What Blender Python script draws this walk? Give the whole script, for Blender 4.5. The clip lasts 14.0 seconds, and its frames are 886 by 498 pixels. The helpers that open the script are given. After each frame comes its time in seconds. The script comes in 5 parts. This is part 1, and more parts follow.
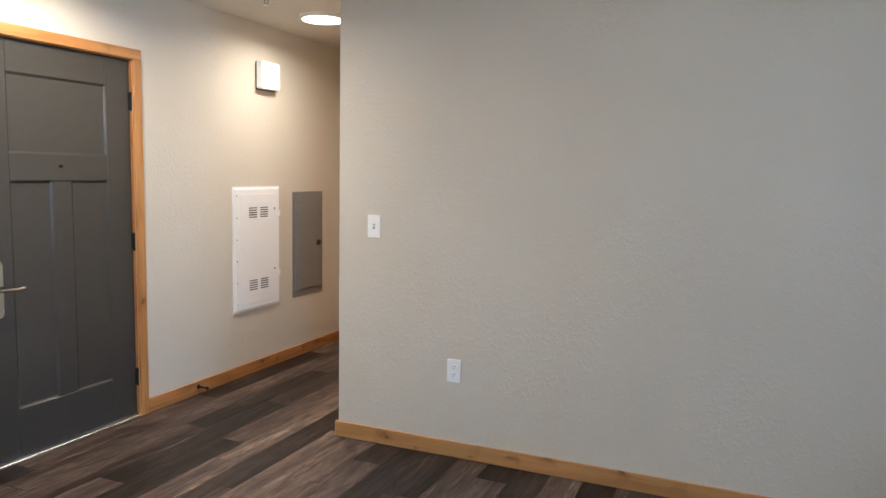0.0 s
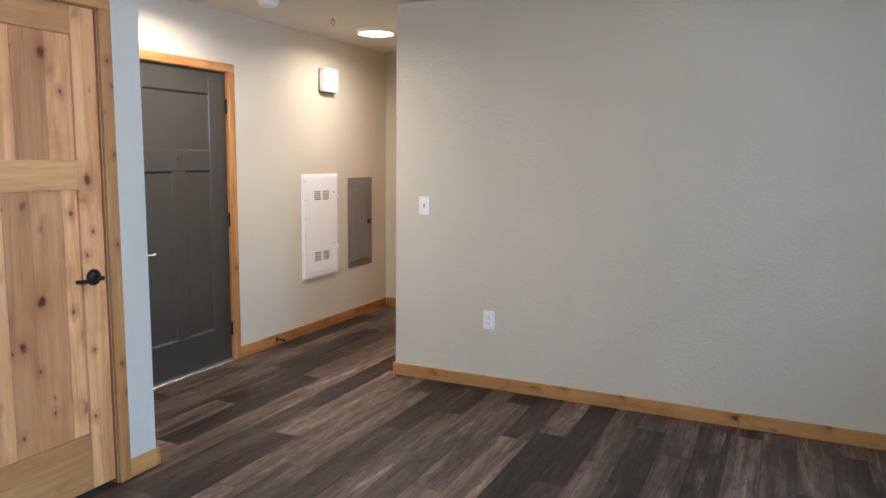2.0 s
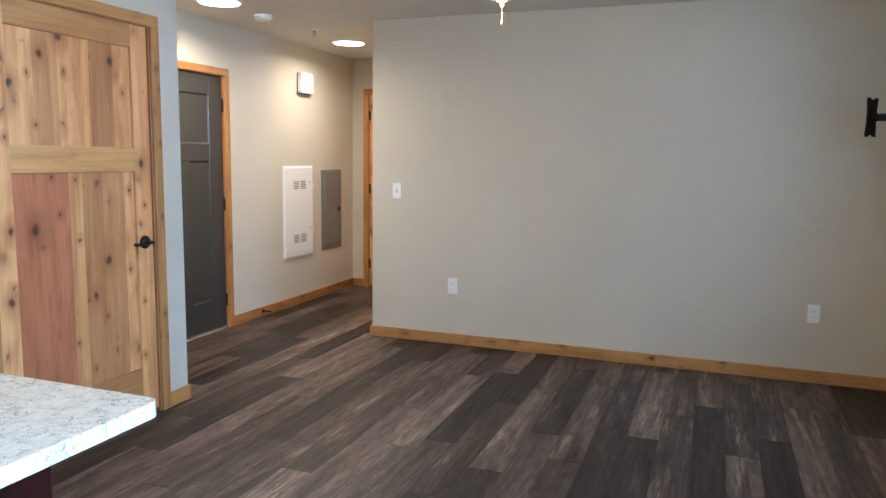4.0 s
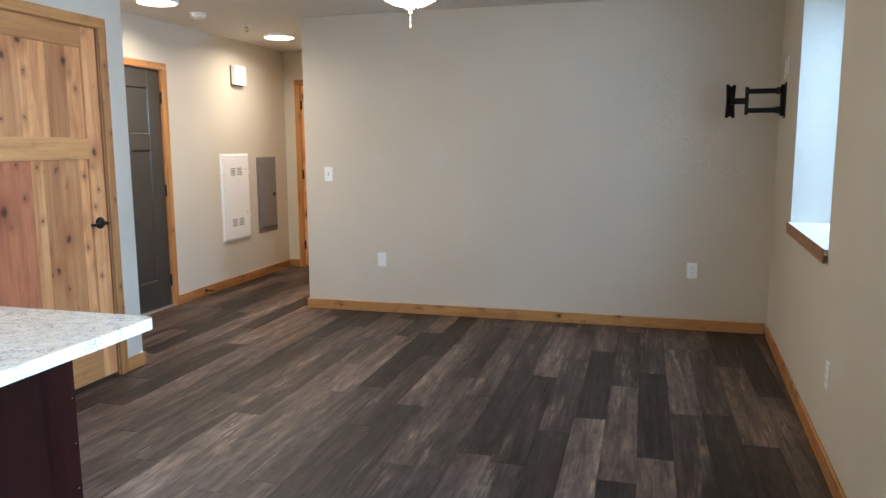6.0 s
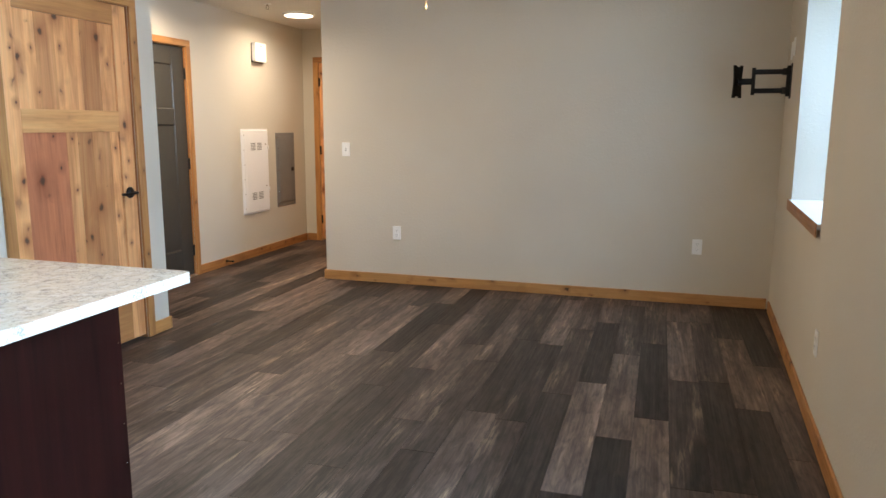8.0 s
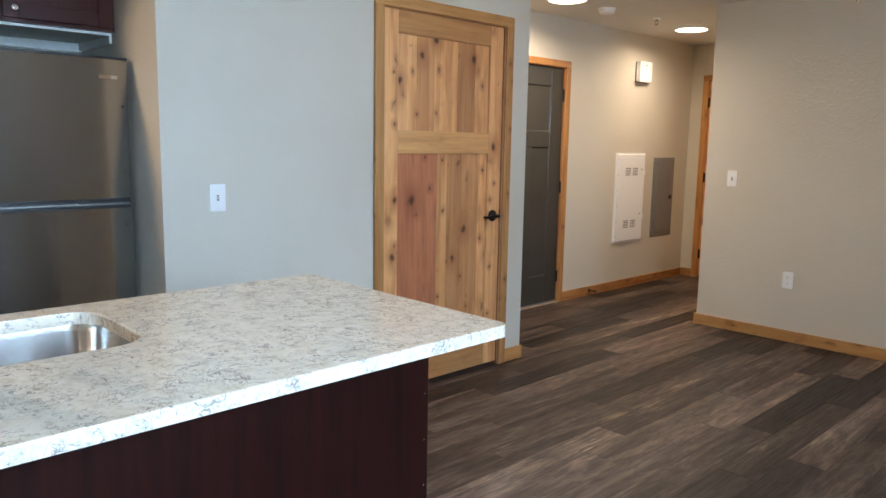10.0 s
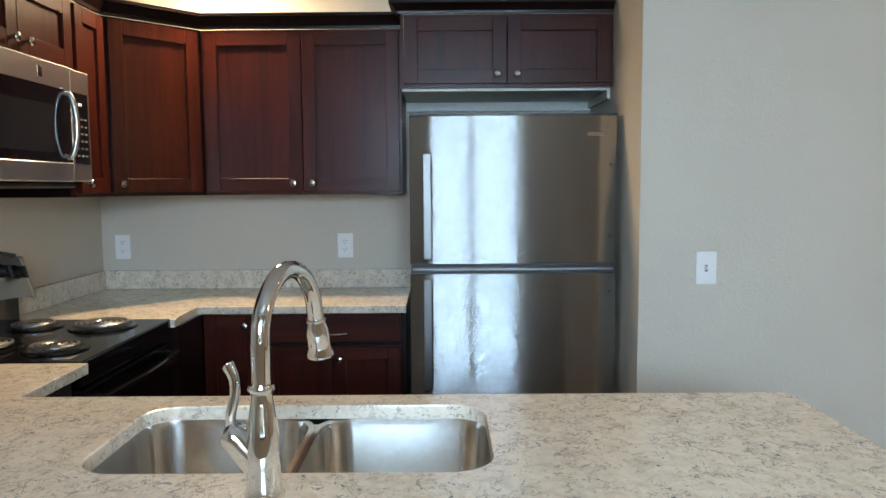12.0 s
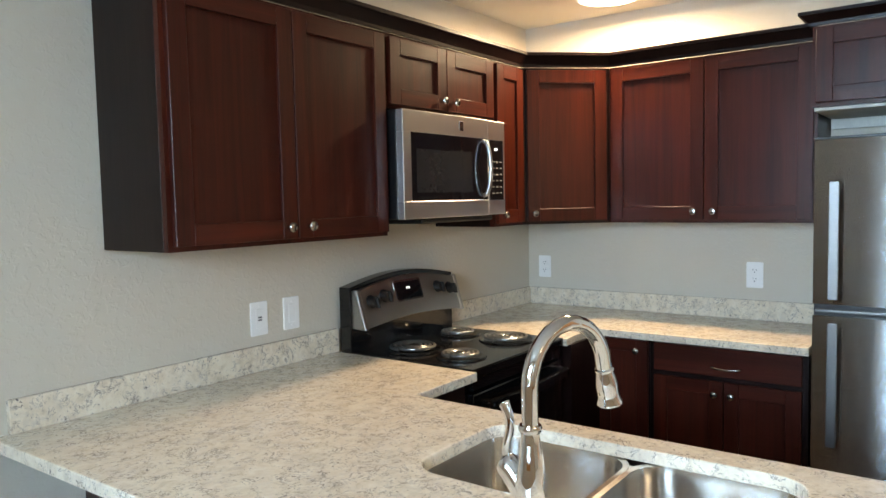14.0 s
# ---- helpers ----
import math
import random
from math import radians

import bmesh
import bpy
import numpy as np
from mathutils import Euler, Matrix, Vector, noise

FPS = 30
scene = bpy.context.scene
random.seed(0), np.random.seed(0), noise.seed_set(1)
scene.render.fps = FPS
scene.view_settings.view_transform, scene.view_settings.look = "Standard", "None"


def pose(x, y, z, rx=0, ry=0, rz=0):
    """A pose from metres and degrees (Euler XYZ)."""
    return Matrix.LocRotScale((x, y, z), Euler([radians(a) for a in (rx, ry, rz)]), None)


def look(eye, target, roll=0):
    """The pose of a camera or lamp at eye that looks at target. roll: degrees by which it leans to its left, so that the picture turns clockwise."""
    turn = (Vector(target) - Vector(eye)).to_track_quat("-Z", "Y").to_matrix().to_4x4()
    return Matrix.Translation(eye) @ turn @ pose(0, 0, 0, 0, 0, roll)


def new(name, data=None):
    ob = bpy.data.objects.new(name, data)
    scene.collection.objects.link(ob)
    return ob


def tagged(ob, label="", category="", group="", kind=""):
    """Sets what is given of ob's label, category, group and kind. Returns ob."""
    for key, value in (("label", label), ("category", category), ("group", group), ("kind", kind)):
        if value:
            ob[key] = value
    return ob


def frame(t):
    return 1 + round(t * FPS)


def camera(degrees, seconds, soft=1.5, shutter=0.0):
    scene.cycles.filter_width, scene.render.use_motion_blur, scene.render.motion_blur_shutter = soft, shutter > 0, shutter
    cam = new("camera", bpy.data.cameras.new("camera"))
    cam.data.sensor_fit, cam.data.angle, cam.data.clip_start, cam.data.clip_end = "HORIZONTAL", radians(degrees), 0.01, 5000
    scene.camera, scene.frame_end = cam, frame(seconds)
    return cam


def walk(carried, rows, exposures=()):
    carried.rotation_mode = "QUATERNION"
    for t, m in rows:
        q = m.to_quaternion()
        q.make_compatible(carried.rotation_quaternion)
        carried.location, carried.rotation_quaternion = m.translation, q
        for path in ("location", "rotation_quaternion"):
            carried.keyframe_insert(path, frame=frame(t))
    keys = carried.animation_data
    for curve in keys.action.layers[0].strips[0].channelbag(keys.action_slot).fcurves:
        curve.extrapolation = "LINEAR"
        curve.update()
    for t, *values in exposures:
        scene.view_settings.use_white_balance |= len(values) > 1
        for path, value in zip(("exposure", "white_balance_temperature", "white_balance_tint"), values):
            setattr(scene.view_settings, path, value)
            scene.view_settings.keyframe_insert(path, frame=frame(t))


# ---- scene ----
cam = camera(62.9, 14.0)
PATH = [
    (0, (0.045, -0.035, 1.406), (-0.743, 1.791, 1.196), 1.1),
    (0.5, (0.148, -0.265, 1.388), (-0.708, 1.526, 1.148), 1.3),
    (1, (0.219, -0.471, 1.418), (-0.662, 1.307, 1.175), 1.2),
    (1.5, (0.309, -0.678, 1.424), (-0.569, 1.102, 1.174), 0.8),
    (2, (0.338, -0.909, 1.441), (-0.508, 0.885, 1.186), 0.6),
    (4.3, (0.555, -1.887, 1.378), (-0.132, -0.026, 1.125), 0.7),
    (4.5, (0.587, -1.948, 1.381), (-0.096, -0.086, 1.123), 0.6),
    (5, (0.673, -2.083, 1.366), (0.018, -0.212, 1.098), 0.3),
    (5.5, (0.741, -2.179, 1.371), (0.138, -0.293, 1.093), -0.0),
    (6, (0.766, -2.312, 1.358), (0.237, -0.404, 1.074), -0.3),
    (6.5, (0.79, -2.446, 1.355), (0.316, -0.526, 1.057), -0.4),
    (7, (0.832, -2.525, 1.34), (0.386, -0.602, 1.021), -0.3),
    (7.2, (0.84, -2.535, 1.329), (0.396, -0.613, 1.001), -0.2),
    (9.3, (0.755, -2.229, 1.372), (-0.306, -0.562, 1.065), 1.0),
    (9.5, (0.703, -2.162, 1.358), (-0.451, -0.556, 1.062), 1.1),
    (10, (0.664, -2.027, 1.347), (-0.765, -0.658, 1.058), 1.0),
    (10.5, (0.552, -1.876, 1.345), (-1.12, -0.813, 1.075), 0.7),
    (11, (0.455, -1.796, 1.369), (-1.388, -1.056, 1.132), 0.4),
    (11.5, (0.376, -1.65, 1.388), (-1.578, -1.273, 1.185), 0.1),
    (12, (0.322, -1.518, 1.395), (-1.671, -1.52, 1.223), -0.4),
    (12.5, (0.299, -1.476, 1.412), (-1.649, -1.904, 1.265), -0.9),
    (12.7, (0.31, -1.454, 1.421), (-1.602, -2.023, 1.279), -0.9),
    (13, (0.322, -1.395, 1.431), (-1.525, -2.15, 1.29), -1.2),
    (13.5, (0.321, -1.299, 1.458), (-1.392, -2.323, 1.324), -1.2),
    (14, (0.309, -1.186, 1.487), (-1.295, -2.373, 1.35), -1.2),
]
walk(cam, [(t, look(eye, target, roll)) for t, eye, target, roll in PATH], (
    (0, 0.96, 6500, 13), (1.5, 1.0, 6500, 13), (5.8, 0.97, 6650, 12), (7, 1.01, 7600, 14), (9.5, 0.80, 7600, 15), (10.5, 0.46, 8000, 15), (12.0, 0.33, 8700, 15), (13.2, 0.58, 8700, 15), (14, 0.80, 9000, 15)))

# ---- plan, in metres ----
CEIL = 2.38
HALL_X, HALL_END, HALL_R = -3.10, 5.09, -1.935
LIVING_Y = 3.19
PANTRY_X, PANTRY_Y0, PANTRY_Y1 = -2.236, -0.825, 1.44
BACK_X, RANGE_Y = -3.13, -3.15
COUNTER = 0.917
WIN_X0, WIN_LEAN = 1.493, -2.75      # the window wall leans a little off the square
WINDOWS = ((1.14, 2.32), (-1.94, -0.745))
SILL, HEAD = 0.90, 2.16

# ---- light ----
world = bpy.data.worlds.new("world")
scene.world = world
world.use_nodes = True
wn = world.node_tree.nodes
sky = wn.new("ShaderNodeTexSky")
sky.sky_type, sky.sun_disc = "NISHITA", False
sky.sun_elevation, sky.sun_rotation = radians(48), radians(200)
wn["Background"].inputs["Strength"].default_value = 0.12
world.node_tree.links.new(sky.outputs["Color"], wn["Background"].inputs["Color"])


def lamp(name, kind, m, energy, colour, **more):
    data = bpy.data.lights.new(name, kind)
    data.energy, data.color = energy, colour
    for key, value in more.items():
        if key == "size":
            data.size = value
        elif key == "size_y":
            data.shape, data.size_y = "RECTANGLE", value
        elif key == "disk":
            data.shape, data.size = "DISK", value
        elif key == "spread":
            data.spread = value
        elif key == "angle":
            data.angle = value
        elif key == "radius":
            data.shadow_soft_size = value
    ob = new(name, data)
    ob.matrix_world = m
    return ob


lamp("sun", "SUN", look((-20, -30, 40), (0, 0, 0)), 2.5, (1.0, 0.93, 0.84), angle=radians(0.5))
DAY = (0.34, 0.61, 1.0)
WALL_POSE = pose(WIN_X0, 0, 0, 0, 0, WIN_LEAN)
for (s0, s1), power in zip(WINDOWS, (30.0, 175.0)):
    lamp("window_daylight", "AREA", WALL_POSE @ pose(0.62, (s0 + s1) / 2, 1.90, 0, 46, 0), power, DAY, size=1.35, size_y=1.4)
WARM = (1.0, 0.92, 0.80)
HALL_LAMPS = ((-2.57, 2.24), (-2.56, 4.00))
KITCHEN_LAMP = (-2.76, -2.52)
FAN_LIGHT = (-0.31, 1.02)
for (x, y), power in zip(HALL_LAMPS, (13.0, 7.0)):
    lamp("ceiling_disc_glow", "AREA", pose(x, y, 2.335), power, WARM, disk=0.24, spread=radians(165))
lamp("ceiling_disc_glow", "AREA", pose(*KITCHEN_LAMP, 2.335), 26.0, (1.0, 0.86, 0.66), disk=0.24)
lamp("bowl_glow", "POINT", pose(*FAN_LIGHT, 1.93), 12.0, (1.0, 0.84, 0.62), radius=0.06)

# ---- materials ----


def material(name):
    m = bpy.data.materials.new(name)
    m.use_nodes = True
    t = m.node_tree
    return m, t, t.nodes["Principled BSDF"]


def node(t, kind, **values):
    n = t.nodes.new(kind)
    for key, value in values.items():
        n.inputs[key.replace("_", " ")].default_value = value
    return n


def ramp(t, source, stops):
    r = t.nodes.new("ShaderNodeValToRGB")
    while len(r.color_ramp.elements) < len(stops):
        r.color_ramp.elements.new(0.5)
    for e, (p, c) in zip(r.color_ramp.elements, stops):
        e.position = p
        e.color = (*c, 1) if isinstance(c, tuple) else (c, c, c, 1)
    t.links.new(source, r.inputs[0])
    return r.outputs[0]


def mix(t, kind, fac, a, b):
    n = t.nodes.new("ShaderNodeMix")
    n.data_type, n.blend_type = "RGBA", kind
    for sock, v in ((n.inputs[0], fac), (n.inputs[6], a), (n.inputs[7], b)):
        if isinstance(v, bpy.types.NodeSocket):
            t.links.new(v, sock)
        else:
            sock.default_value = v if isinstance(v, (int, float)) else (*v, 1)
    return n.outputs[2]


def coords(t, scale=(1, 1, 1), spread=0.0):
    """Object coordinates, scaled, and thrown about from object to object."""
    c, mp = t.nodes.new("ShaderNodeTexCoord"), t.nodes.new("ShaderNodeMapping")
    mp.inputs["Scale"].default_value = scale
    t.links.new(c.outputs["Object"], mp.inputs["Vector"])
    if spread:
        info, mul = t.nodes.new("ShaderNodeObjectInfo"), t.nodes.new("ShaderNodeVectorMath")
        mul.operation = "SCALE"
        comb = t.nodes.new("ShaderNodeCombineXYZ")
        for k in ("X", "Y", "Z"):
            t.links.new(info.outputs["Random"], comb.inputs[k])
        t.links.new(comb.outputs[0], mul.inputs[0])
        mul.inputs["Scale"].default_value = spread
        t.links.new(mul.outputs[0], mp.inputs["Location"])
    return mp.outputs[0]


def noise_out(t, vec, scale, detail=3.0, rough=0.55, distort=0.0):
    n = node(t, "ShaderNodeTexNoise", Scale=scale, Detail=detail, Roughness=rough, Distortion=distort)
    t.links.new(vec, n.inputs["Vector"])
    return n.outputs["Fac"]


def bump(t, bsdf, height, strength, distance):
    b = node(t, "ShaderNodeBump", Strength=strength, Distance=distance)
    t.links.new(height, b.inputs["Height"])
    t.links.new(b.outputs[0], bsdf.inputs["Normal"])


def put(t, bsdf, key, value):
    if isinstance(value, bpy.types.NodeSocket):
        t.links.new(value, bsdf.inputs[key])
    else:
        bsdf.inputs[key].default_value = (*value, 1) if isinstance(value, tuple) else value


def painted(name, colour, rough=0.7, texture=0.42, patch=0.05):
    """Wall paint over knock-down texture."""
    m, t, b = material(name)
    v = coords(t)
    big = noise_out(t, v, 0.8, 2)
    lo, hi = tuple(c * (1 - patch) for c in colour), tuple(min(1, c * (1 + patch)) for c in colour)
    put(t, b, "Base Color", ramp(t, big, ((0.3, lo), (0.7, hi))))
    put(t, b, "Roughness", rough)
    blobs = ramp(t, noise_out(t, v, 55, 3, 0.5, 0.4), ((0.52, 0.0), (0.60, 1.0)))
    fine = noise_out(t, v, 240, 2)
    h = t.nodes.new("ShaderNodeMath")
    h.operation = "MULTIPLY_ADD"
    t.links.new(fine, h.inputs[0])
    h.inputs[1].default_value = 0.35
    t.links.new(blobs, h.inputs[2])
    bump(t, b, h.outputs[0], texture, 0.0012)
    return m


def plain(name, colour, rough=0.4, metal=0.0, fine=0.04, scale=60.0, coat=0.0, patch=0.06):
    m, t, b = material(name)
    v = coords(t)
    n = noise_out(t, v, scale, 3)
    lo, hi = tuple(c * (1 - patch) for c in colour), tuple(min(1, c * (1 + patch)) for c in colour)
    put(t, b, "Base Color", ramp(t, n, ((0.3, lo), (0.7, hi))))
    put(t, b, "Roughness", ramp(t, noise_out(t, v, scale / 6, 2), ((0.3, max(0.02, rough - fine)), (0.7, rough + fine))))
    put(t, b, "Metallic", metal)
    put(t, b, "Coat Weight", coat)
    return m


def alder(name, axis, light, mid, dark, rough=0.42, knots=1.0, spots=()):
    """Knotty alder with the grain along one axis; each board takes its own tone and figure."""
    m, t, b = material(name)
    stretch = [14.0, 14.0, 14.0]
    stretch[axis] = 1.3
    v = coords(t, tuple(stretch), 37.0)
    grain = noise_out(t, v, 1.0, 5, 0.6, 1.2)
    thin = [90.0, 90.0, 90.0]
    thin[axis] = 2.5
    fine = noise_out(t, coords(t, tuple(thin), 11.0), 1.0, 3)
    col = ramp(t, grain, ((0.27, dark), (0.5, mid), (0.72, light)))
    col = mix(t, "MULTIPLY", 0.4, col, ramp(t, fine, ((0.3, 0.62), (0.65, 1.0))))
    info = t.nodes.new("ShaderNodeObjectInfo")
    col = mix(t, "MULTIPLY", 1.0, col, ramp(t, info.outputs["Random"], ((0.0, (0.66, 0.56, 0.50)), (0.35, (0.88, 0.80, 0.74)), (0.65, (1.0, 0.97, 0.93)), (1.0, (1.18, 1.16, 1.12)))))
    if knots:
        k = [6.0, 6.0, 6.0]
        k[axis] = 4.0
        sep, flat = t.nodes.new("ShaderNodeSeparateXYZ"), t.nodes.new("ShaderNodeCombineXYZ")
        t.links.new(coords(t, tuple(k), 23.0), sep.inputs[0])
        t.links.new(sep.outputs[axis], flat.inputs[1])
        t.links.new(sep.outputs[{0: 2, 1: 2, 2: 0}[axis]], flat.inputs[0])
        kv = flat.outputs[0]
        vor = node(t, "ShaderNodeTexVoronoi", Scale=1.0, Randomness=1.0)
        vor.voronoi_dimensions = "2D"
        t.links.new(mix(t, "LINEAR_LIGHT", 0.24, kv, noise_col2(t, kv, 2.6)), vor.inputs["Vector"])
        size = t.nodes.new("ShaderNodeSeparateColor")
        t.links.new(vor.outputs["Color"], size.inputs[0])
        div = t.nodes.new("ShaderNodeMath")
        div.operation = "DIVIDE"
        t.links.new(vor.outputs["Distance"], div.inputs[0])
        t.links.new(ramp(t, size.outputs[0], ((0.30, 0.04), (1.0, 0.95))), div.inputs[1])
        d = div.outputs[0]
        col = mix(t, "MIX", ramp(t, d, ((0.09, 0.9 * knots), (0.18, 0.5 * knots), (0.45, 0.0))), col, (dark[0] * 0.55, dark[1] * 0.45, dark[2] * 0.40))
        col = mix(t, "MIX", ramp(t, noise_out(t, kv, 1.1, 2, 0.5, 0.5), ((0.56, 0.0), (0.69, 0.5 * knots))), col, (dark[0] * 0.75, dark[1] * 0.68, dark[2] * 0.62))
        heart = mix(t, "MULTIPLY", 1.0, ramp(t, d, ((0.05, knots), (0.10, 0.0))), ramp(t, size.outputs[1], ((0.40, 0.15), (0.60, 1.0))))
        col = mix(t, "MIX", heart, col, (0.03, 0.014, 0.008))
    if spots:
        at = mix(t, "LINEAR_LIGHT", 0.012, coords(t), noise_col2(t, coords(t, (30, 30, 30)), 1.0))
        near = None
        for kx, kz, kr in spots:
            off, wide, far = (t.nodes.new("ShaderNodeVectorMath") for _ in range(3))
            off.operation, wide.operation, far.operation = "SUBTRACT", "MULTIPLY", "LENGTH"
            t.links.new(at, off.inputs[0])
            off.inputs[1].default_value = (kx, 0, kz)
            t.links.new(off.outputs[0], wide.inputs[0])
            wide.inputs[1].default_value = (1 / kr, 0, 0.72 / kr)
            t.links.new(wide.outputs[0], far.inputs[0])
            d = far.outputs["Value"]
            if near is not None:
                low = t.nodes.new("ShaderNodeMath")
                low.operation = "MINIMUM"
                t.links.new(near, low.inputs[0])
                t.links.new(d, low.inputs[1])
                d = low.outputs[0]
            near = d
        far = t.nodes.new("ShaderNodeMath")
        far.operation = "MULTIPLY"
        t.links.new(near, far.inputs[0])
        far.inputs[1].default_value = 0.25
        d = far.outputs[0]
        col = mix(t, "MIX", ramp(t, d, ((0.16, 0.80), (0.34, 0.45), (0.95, 0.0))), col, (dark[0] * 0.66, dark[1] * 0.52, dark[2] * 0.45))
        col = mix(t, "MIX", ramp(t, d, ((0.10, 0.90), (0.21, 0.0))), col, (0.055, 0.022, 0.011))
    put(t, b, "Base Color", col)
    put(t, b, "Roughness", ramp(t, fine, ((0.3, rough + 0.1), (0.7, rough - 0.05))))
    bump(t, b, fine, 0.12, 0.0006)
    return m


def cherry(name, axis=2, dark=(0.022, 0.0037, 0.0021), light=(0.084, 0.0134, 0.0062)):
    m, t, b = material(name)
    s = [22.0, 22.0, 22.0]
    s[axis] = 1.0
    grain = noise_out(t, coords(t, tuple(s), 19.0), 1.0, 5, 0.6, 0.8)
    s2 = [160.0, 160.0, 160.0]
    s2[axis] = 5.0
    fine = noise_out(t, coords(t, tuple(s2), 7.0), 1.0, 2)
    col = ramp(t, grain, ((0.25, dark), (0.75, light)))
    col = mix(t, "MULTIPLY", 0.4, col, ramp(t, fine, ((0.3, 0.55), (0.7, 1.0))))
    put(t, b, "Base Color", col)
    put(t, b, "Roughness", ramp(t, fine, ((0.3, 0.38), (0.7, 0.29))))
    put(t, b, "Specular IOR Level", 0.22)
    bump(t, b, fine, 0.06, 0.0004)
    return m


def plank_material(name, shades):
    """Wood-look vinyl; each plank takes a shade between the two given."""
    m, t, b = material(name)
    grain = noise_out(t, coords(t, (9, 0.9, 1), 41.0), 1.0, 6, 0.62, 1.2)
    fine = noise_out(t, coords(t, (110, 2.2, 1), 13.0), 1.0, 3, 0.6)
    patch = noise_out(t, coords(t, (6, 1.3, 1), 29.0), 1.0, 3, 0.5, 0.8)
    info = t.nodes.new("ShaderNodeObjectInfo")
    tone = info.outputs["Random"]
    base = ramp(t, tone, ((0.0, shades[0]), (1.0, shades[1])))
    col = mix(t, "MULTIPLY", 0.95, base, ramp(t, grain, ((0.30, 0.34), (0.66, 1.40))))
    mottle = noise_out(t, coords(t, (34, 7.0, 1), 53.0), 1.0, 4, 0.65, 0.6)
    col = mix(t, "MULTIPLY", 0.9, col, ramp(t, mottle, ((0.34, 0.45), (0.62, 1.25))))
    worn = mix(t, "MULTIPLY", 1.0, ramp(t, patch, ((0.50, 0.0), (0.64, 1.0))), ramp(t, grain, ((0.46, 0.0), (0.60, 1.0))))
    worn = mix(t, "MULTIPLY", 1.0, worn, ramp(t, noise_out(t, coords(t, (75, 6.0, 1), 17.0), 1.0, 3, 0.65), ((0.47, 0.0), (0.58, 1.0))))
    col = mix(t, "MIX", mix(t, "MULTIPLY", 1.0, worn, (shades[2],) * 3), col, (0.44, 0.32, 0.22))
    col = mix(t, "MULTIPLY", 0.45, col, ramp(t, fine, ((0.35, 0.50), (0.65, 1.15))))
    put(t, b, "Base Color", col)
    put(t, b, "Roughness", ramp(t, fine, ((0.3, 0.50), (0.7, 0.38))))
    put(t, b, "Specular IOR Level", 0.22)
    bump(t, b, fine, 0.15, 0.0006)
    return m


def stone_material():
    m, t, b = material("quartz_counter")
    v = coords(t, (1, 1, 1))
    base = ramp(t, noise_out(t, v, 26, 6, 0.70, 0.8), ((0.30, (0.62, 0.515, 0.385)), (0.46, (0.77, 0.655, 0.510)), (0.66, (0.85, 0.760, 0.625))))

    def veins(scale, width, strength, bend):
        """Thin winding lines, along which a noise crosses its middle."""
        mid = t.nodes.new("ShaderNodeMath")
        mid.operation = "SUBTRACT"
        t.links.new(noise_out(t, v, scale, 4, 0.6, bend), mid.inputs[0])
        mid.inputs[1].default_value = 0.5
        size = t.nodes.new("ShaderNodeMath")
        size.operation = "ABSOLUTE"
        t.links.new(mid.outputs[0], size.inputs[0])
        return ramp(t, size.outputs[0], ((0.0, strength), (width * 0.45, strength * 0.75), (width, 0.0)))

    def where(scale, lo, hi):
        return ramp(t, noise_out(t, v, scale, 3, 0.55, 0.6), ((lo, 0.0), (hi, 1.0)))

    clouds = mix(t, "MULTIPLY", 1.0, where(11, 0.46, 0.62), where(48, 0.42, 0.60))
    col = mix(t, "MIX", mix(t, "MULTIPLY", 1.0, clouds, (0.32, 0.32, 0.32)), base, (0.50, 0.44, 0.39))
    col = mix(t, "MIX", mix(t, "MULTIPLY", 1.0, veins(20, 0.022, 0.85, 1.6), where(19, 0.47, 0.58)), col, (0.20, 0.165, 0.155))
    col = mix(t, "MIX", mix(t, "MULTIPLY", 1.0, veins(42, 0.034, 0.70, 1.2), where(30, 0.50, 0.60)), col, (0.25, 0.205, 0.19))
    col = mix(t, "MIX", mix(t, "MULTIPLY", 1.0, where(95, 0.62, 0.68), where(15, 0.50, 0.60)), col, (0.16, 0.13, 0.13))
    put(t, b, "Base Color", col)
    put(t, b, "Roughness", 0.15)
    return m


def noise_col2(t, vec, scale):
    n = node(t, "ShaderNodeTexNoise", Scale=float(scale), Detail=3.0)
    t.links.new(vec, n.inputs["Vector"])
    return n.outputs["Color"]


